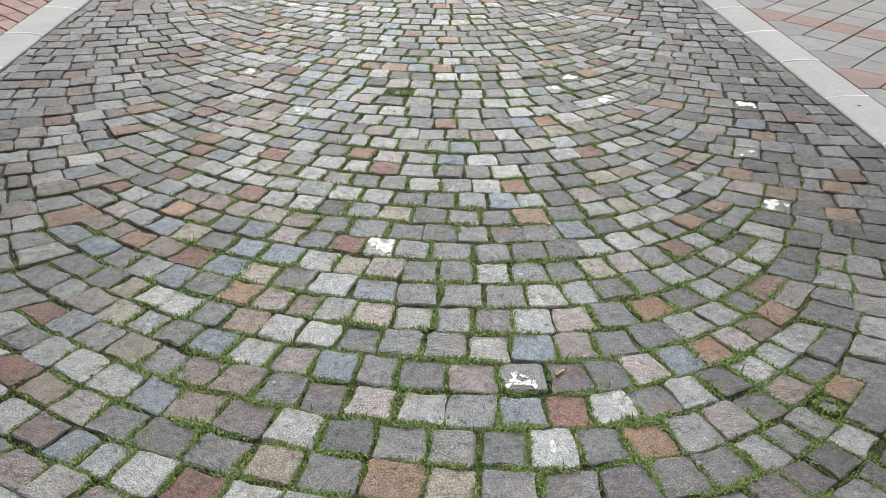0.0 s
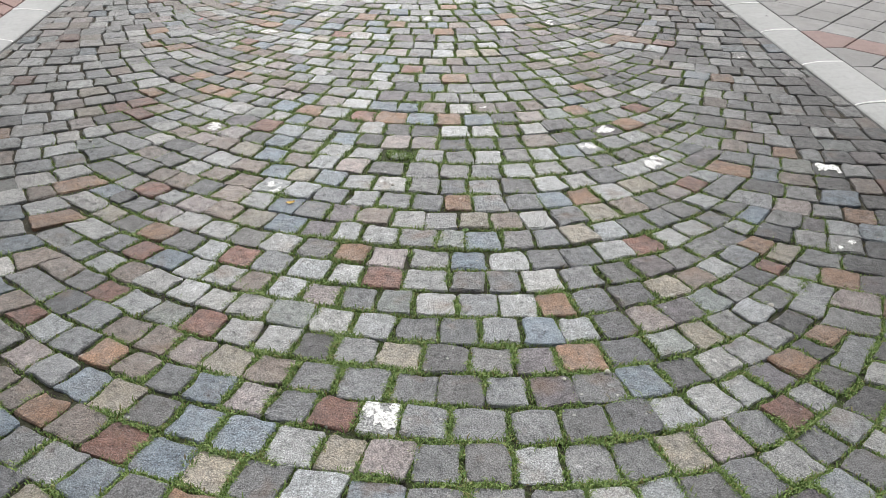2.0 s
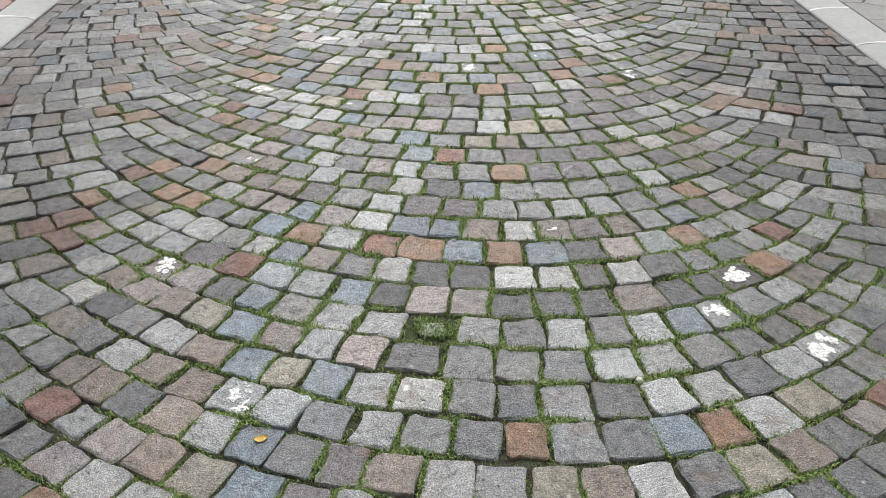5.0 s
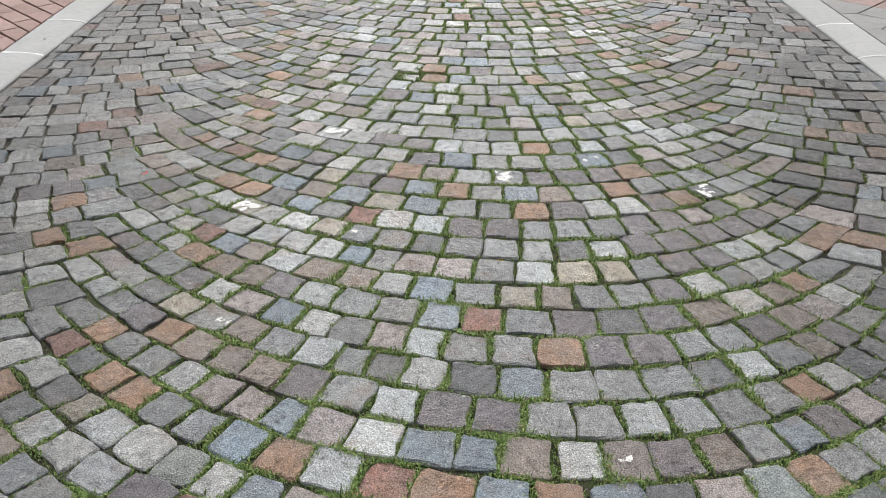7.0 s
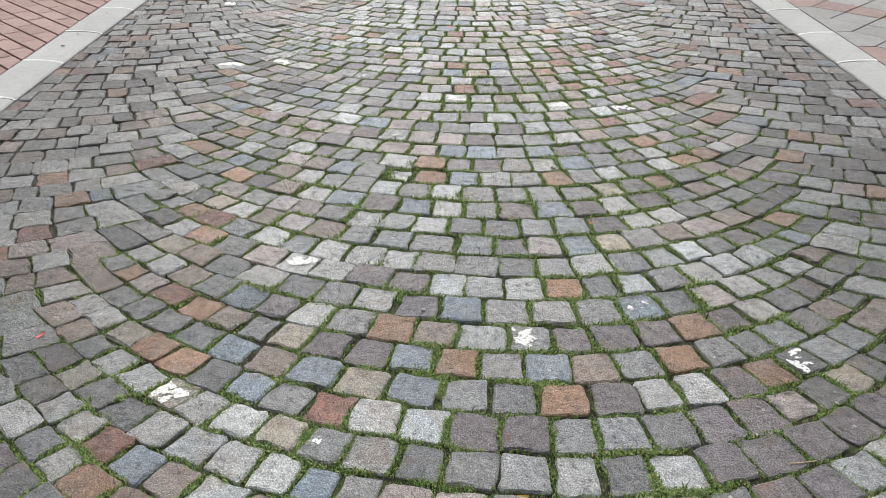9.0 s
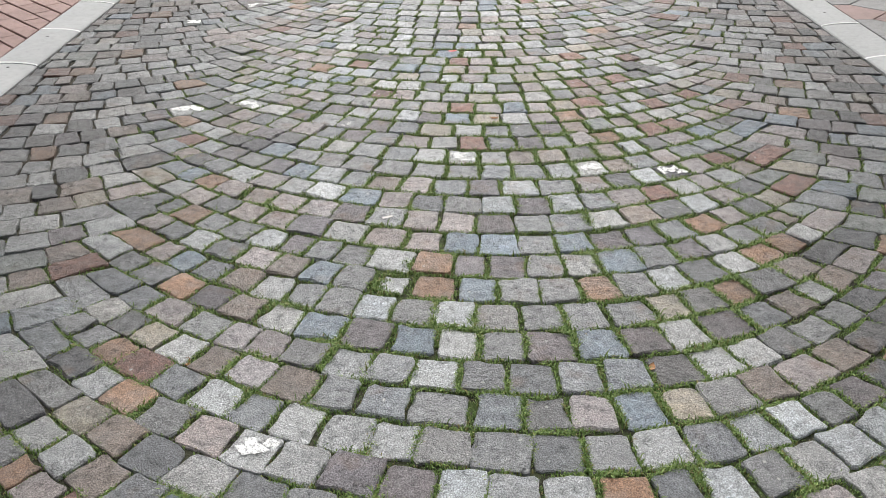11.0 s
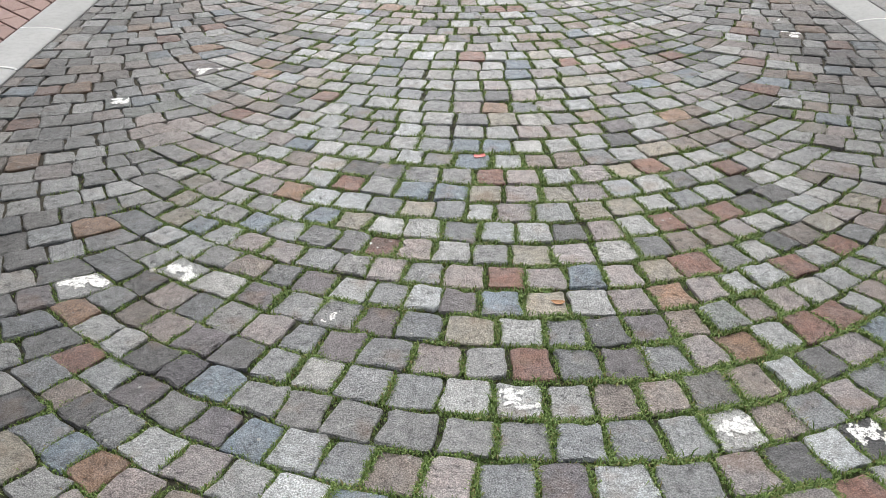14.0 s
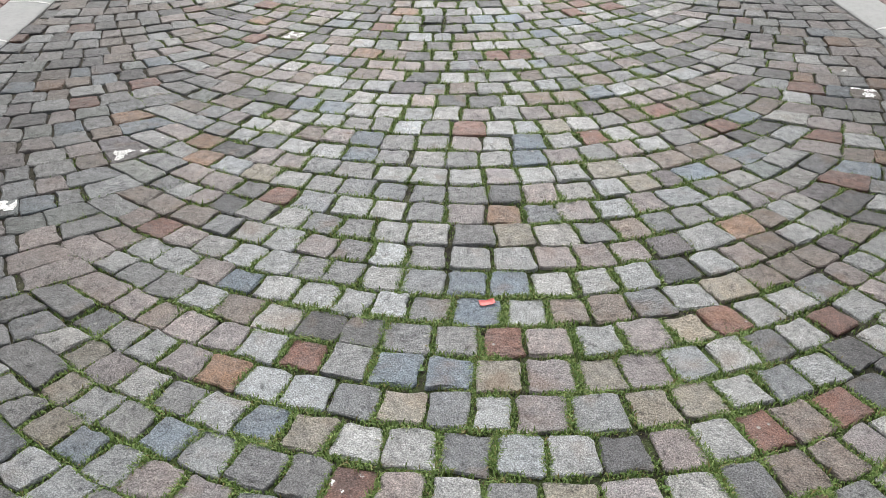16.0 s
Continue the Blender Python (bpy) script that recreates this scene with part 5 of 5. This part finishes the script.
def flat_scrap(name, x, y, length, width, yaw, material, label, category, leaf=True, curl=0.004, seed=0):
    """A leaf or a torn scrap: a curled sheet with some thickness."""
    r = random.Random(seed)
    bm = bmesh.new()
    nu, nv = 8, 4
    grid = []
    for i in range(nu + 1):
        u = i / nu
        half = width / 2 * (math.sin(math.pi * min(1.0, u * 0.92 + 0.06)) ** 0.7 if leaf else 1.0 + r.uniform(-0.16, 0.1))
        grid.append([bm.verts.new(((u - 0.5) * length + r.uniform(-1, 1) * 0.0006, half * (2 * j / nv - 1),
                                   curl * ((2 * u - 1) ** 2 + 0.5 * (2 * j / nv - 1) ** 2) * r.uniform(0.7, 1.2) + 0.0006)) for j in range(nv + 1)])
    for i in range(nu):
        for j in range(nv):
            bm.faces.new((grid[i][j], grid[i + 1][j], grid[i + 1][j + 1], grid[i][j + 1]))
    geo = bmesh.ops.extrude_face_region(bm, geom=list(bm.faces))
    for v in (g for g in geo["geom"] if isinstance(g, bmesh.types.BMVert)):
        v.co.z += 0.0006
    bmesh.ops.recalc_face_normals(bm, faces=bm.faces)
    me = bpy.data.meshes.new(name)
    bm.to_mesh(me)
    bm.free()
    me.materials.append(material)
    ob = new(name, me)
    st = sett_at(x, y)
    ob.matrix_basis = pose(x, y, ground_z(x, y) + 0.0002, math.degrees(st.ty), -math.degrees(st.tx), 0) @ pose(0, 0, 0, 0, 0, yaw)
    return tagged(ob, label, category)


def pebble(x, y, size, seed):
    bm = bmesh.new()
    bmesh.ops.create_icosphere(bm, subdivisions=2, radius=size)
    for v in bm.verts:
        v.co *= 1 + 0.28 * noise.noise(v.co / size * 1.1 + Vector((seed * 3.7, 0, 0)))
        v.co.z *= 0.62
    me = bpy.data.meshes.new("pebble")
    bm.to_mesh(me)
    bm.free()
    me.materials.append(PEBBLE)
    ob = new("pebble", me)
    ob.matrix_basis = pose(x, y, ground_z(x, y) + size * 0.52, 0, 0, seed * 77)
    return tagged(ob, "small pale rounded pebble lying between the stone setts", "pebble", "pebbles on the road")


def gum_spot(x, y, z, size, seed):
    r = random.Random(seed)
    n = 16
    verts = [(x, y, z + 0.0022)]
    for ring, h in ((0.7, 0.002), (1.0, 0.0003)):
        for i in range(n):
            a = 6.28318 * i / n
            q = size * ring * (1 + 0.3 * noise.noise(Vector((math.cos(a) * 1.5, math.sin(a) * 1.5, seed * 2.3))))
            verts.append((x + q * math.cos(a), y + q * 0.8 * math.sin(a), z + h))
    faces = []
    for i in range(n):
        j = (i + 1) % n
        faces += [(0, 1 + i, 1 + j), (1 + i, 1 + n + i, 1 + n + j, 1 + j)]
    ob = mesh_ob("chewing_gum", verts, faces, GUM, smooth=True)
    return tagged(ob, "dark trodden chewing gum stuck on the pale kerb", "chewing gum", "gum spots on the kerbs")


cigarette_butt(0.317, 1.745, 42)
flat_scrap("leaf", -0.38, 3.299, 0.026, 0.017, 15, LEAF_YELLOW, "small yellow fallen leaf on a grey stone sett", "leaf", seed=1)
flat_scrap("leaf", -0.656, 5.909, 0.030, 0.014, 100, LEAF_BROWN, "curled orange-brown fallen leaf on the stone setts", "leaf", seed=2)
flat_scrap("leaf", 0.364, 5.874, 0.026, 0.014, 70, LEAF_BROWN, "curled orange-brown fallen leaf beside a sett", "leaf", seed=3)
flat_scrap("leaf", 0.105, 7.305, 0.032, 0.018, 170, LEAF_BROWN, "dry brown fallen leaf on a beige sett", "leaf", seed=4)
flat_scrap("leaf", 0.071, 4.784, 0.030, 0.014, 5, LEAF_YELLOW, "yellowed fallen leaf in a mossy joint", "leaf", seed=5)
flat_scrap("plastic_scrap", -0.03, 8.098, 0.036, 0.020, 12, RED_PLASTIC, "bright red scrap of plastic on a blue-grey sett", "plastic scrap", leaf=False, curl=0.003, seed=6)
flat_scrap("plastic_scrap", -1.015, 5.287, 0.024, 0.008, 60, RED_PLASTIC, "narrow red strip of plastic in a joint", "plastic scrap", leaf=False, curl=0.002, seed=7)
flat_scrap("plastic_scrap", 0.231, 6.658, 0.010, 0.009, 40, TEAL_PLASTIC, "tiny teal piece of plastic between setts", "plastic scrap", leaf=False, curl=0.001, seed=8)
flat_scrap("paper_label", -0.245, 6.556, 0.030, 0.011, 25, PAPER, "small torn white paper label on a grey sett", "paper", leaf=False, curl=0.001, seed=9)
flat_scrap("straw", 0.621, 4.874, 0.055, 0.003, 8, TWIG, "dry straw lying across a mossy joint", "straw", leaf=False, curl=0.001, seed=10)
for i, (x, y, s) in enumerate(((0.381, 3.452, 0.0085), (-0.882, 7.472, 0.011), (0.873, 2.707, 0.009), (0.401, 2.461, 0.007), (0.636, 2.76, 0.008), (0.549, 6.542, 0.006),
                               (0.300, 6.267, 0.010), (-1.114, 3.781, 0.007), (0.062, 2.157, 0.006), (0.44, 1.60, 0.006), (-0.07, 3.40, 0.006), (-0.58, 2.90, 0.005), (-0.12, 5.40, 0.005), (0.30, 2.44, 0.005))):
    pebble(x, y, s, i)
for i, (x, y, s) in enumerate(((-1.888, 7.66, 0.011), (-1.895, 7.87, 0.006), (1.852, 8.86, 0.012), (1.83, 8.63, 0.007), (1.825, 3.43, 0.010), (1.86, 5.25, 0.006), (-1.90, 8.30, 0.008), (-1.87, 6.62, 0.007))):
    gum_spot(x, y, 0.0172, s, i)


def weed(x, y, leaves, size, seed):
    """A flat rosette of small round leaves in a joint."""
    r = random.Random(seed)
    root = new("weed")
    root.location = (x, y, -0.006)
    for i in range(leaves):
        a, tilt, ln = 6.283 * i / leaves + r.uniform(-0.3, 0.3), r.uniform(0.25, 0.7), size * r.uniform(0.7, 1.2)
        verts, faces = [], []
        for j in range(6):
            u = j / 5
            half = ln * 0.36 * math.sin(math.pi * (0.08 + 0.9 * u)) ** 0.8
            for side in (-1, 0, 1):
                d = ln * (0.15 + u)
                lx, ly, lz = d * math.cos(tilt), half * side, d * math.sin(tilt) * (1 - 0.45 * u) + 0.12 * half * abs(side)
                verts.append((lx * math.cos(a) - ly * math.sin(a), lx * math.sin(a) + ly * math.cos(a), lz + 0.002))
        for j in range(5):
            for k in (0, 1):
                q = j * 3 + k
                faces.append((q, q + 3, q + 4, q + 1))
        mesh_ob("leaf_blade", verts, faces, WEED, root, smooth=True)
    return tagged(root, "small green broad-leaved weed growing in a sett joint", "weed", "weeds in the joints")


WEED = plain_material("weed_leaf", (0.13, 0.27, 0.05), 0.5, 0.3, 160)
r = random.Random(21)
for i in range(26):
    for attempt in range(60):
        x, y = r.uniform(-0.7, 0.95), r.uniform(1.4, 8.6)
        if surface_z(x, y) is None and lush(x, y) > 0.45:
            weed(x, y, r.randint(4, 7), r.uniform(0.007, 0.012), i)
            break


# ---------------------------------------------------------------- grass in the joints
def grow_grass():
    r = np.random.RandomState(7)
    px, py, amount = [], [], []
    for st in SETTS:
        if st.mid.y < 1.0 or st.mid.y > 11.3:
            continue
        far = 1.0 if st.mid.y < 8.2 else 0.6
        ring = st.ring
        for i in range(len(ring)):
            p, q = ring[i], ring[(i + 1) % len(ring)]
            e = q - p
            g = lush((p.x + q.x) / 2, (p.y + q.y) / 2)
            patch = max(0.08, 0.90 + 3.0 * noise.noise(Vector((p.x * 13, p.y * 13, 3.0))))
            n = r.poisson(max(0.0, g - 0.12) * patch * DENSITY * e.length * far)
            if not n:
                continue
            out = Vector((e.y, -e.x)).normalized()
            t, d = r.rand(n), np.clip(r.normal(0.0035, 0.0038, n), -0.002, 0.011)
            px += list(p.x + e.x * t + out.x * d)
            py += list(p.y + e.y * t + out.y * d)
            amount += [g * (0.75 + 0.3 * min(2.0, patch))] * n
    for (hx, hy, hr, n) in TUFTS:
        a, q = r.rand(n) * 6.283, np.sqrt(r.rand(n)) * hr
        px += list(hx + np.cos(a) * q)
        py += list(hy + np.sin(a) * q)
        amount += [1.0] * n
    px, py, amount = np.array(px), np.array(py), np.array(amount)
    n = len(px)
    length = r.gamma(5.0, 0.2, n) * (0.0046 + 0.0052 * amount)
    ang, lean = r.rand(n) * 6.283, r.uniform(0.7, 2.0, n)
    wide = r.uniform(0.0007, 0.0018, n)
    dx, dy = np.cos(ang), np.sin(ang)
    z0 = np.full(n, -0.0078)
    base = np.stack([px, py, z0], 1)
    side = np.stack([-dy, dx, np.zeros(n)], 1) * wide[:, None]
    up1 = np.stack([dx * np.sin(lean * 0.5), dy * np.sin(lean * 0.5), np.cos(lean * 0.5)], 1) * (length * 0.55)[:, None]
    up2 = up1 + np.stack([dx * np.sin(lean * 1.35), dy * np.sin(lean * 1.35), np.cos(lean * 1.35)], 1) * (length * 0.55)[:, None]
    root = np.array([0, 0, 0.004])
    v = np.stack([base - side, base + side, base + root + up1 + side * 0.8, base + root + up1 - side * 0.8, base + root + up2], 1).reshape(-1, 3)
    me = bpy.data.meshes.new("joint_grass")
    k = np.arange(n)[:, None] * 5
    quads, tris = k + np.array([[0, 1, 2, 3]]), k + np.array([[3, 2, 4]])
    me.vertices.add(len(v))
    me.vertices.foreach_set("co", v.astype(np.float32).ravel())
    loops = np.concatenate([quads.ravel(), tris.ravel()])
    me.loops.add(len(loops))
    me.loops.foreach_set("vertex_index", loops.astype(np.int32))
    me.polygons.add(2 * n)
    starts = np.concatenate([np.arange(n) * 4, 4 * n + np.arange(n) * 3])
    me.polygons.foreach_set("loop_start", starts.astype(np.int32))
    me.update(calc_edges=True)
    me.validate()
    me.materials.append(BLADE)
    return tagged(new("joint_grass", me), "short green grass and moss growing in the joints between setts", "grass", kind="stuff")


DENSITY = 1900.0
TUFTS = [(-0.25, 6.22, 0.03, 110), (-0.18, 6.31, 0.02, 60), (-0.06, 3.65, 0.035, 300), (-0.02, 3.63, 0.03, 220), (-0.60, 1.56, 0.05, 300), (0.86, 1.60, 0.03, 20)]
grow_grass()

# ---------------------------------------------------------------- the setts themselves
# those along the middle of the walked stretch are pieces of their own
single = [st for st in SETTS if abs(st.mid.x - MIDDLE) < 0.30 and 1.35 < st.mid.y < 7.9][:300]
chosen = set(id(st) for st in single)
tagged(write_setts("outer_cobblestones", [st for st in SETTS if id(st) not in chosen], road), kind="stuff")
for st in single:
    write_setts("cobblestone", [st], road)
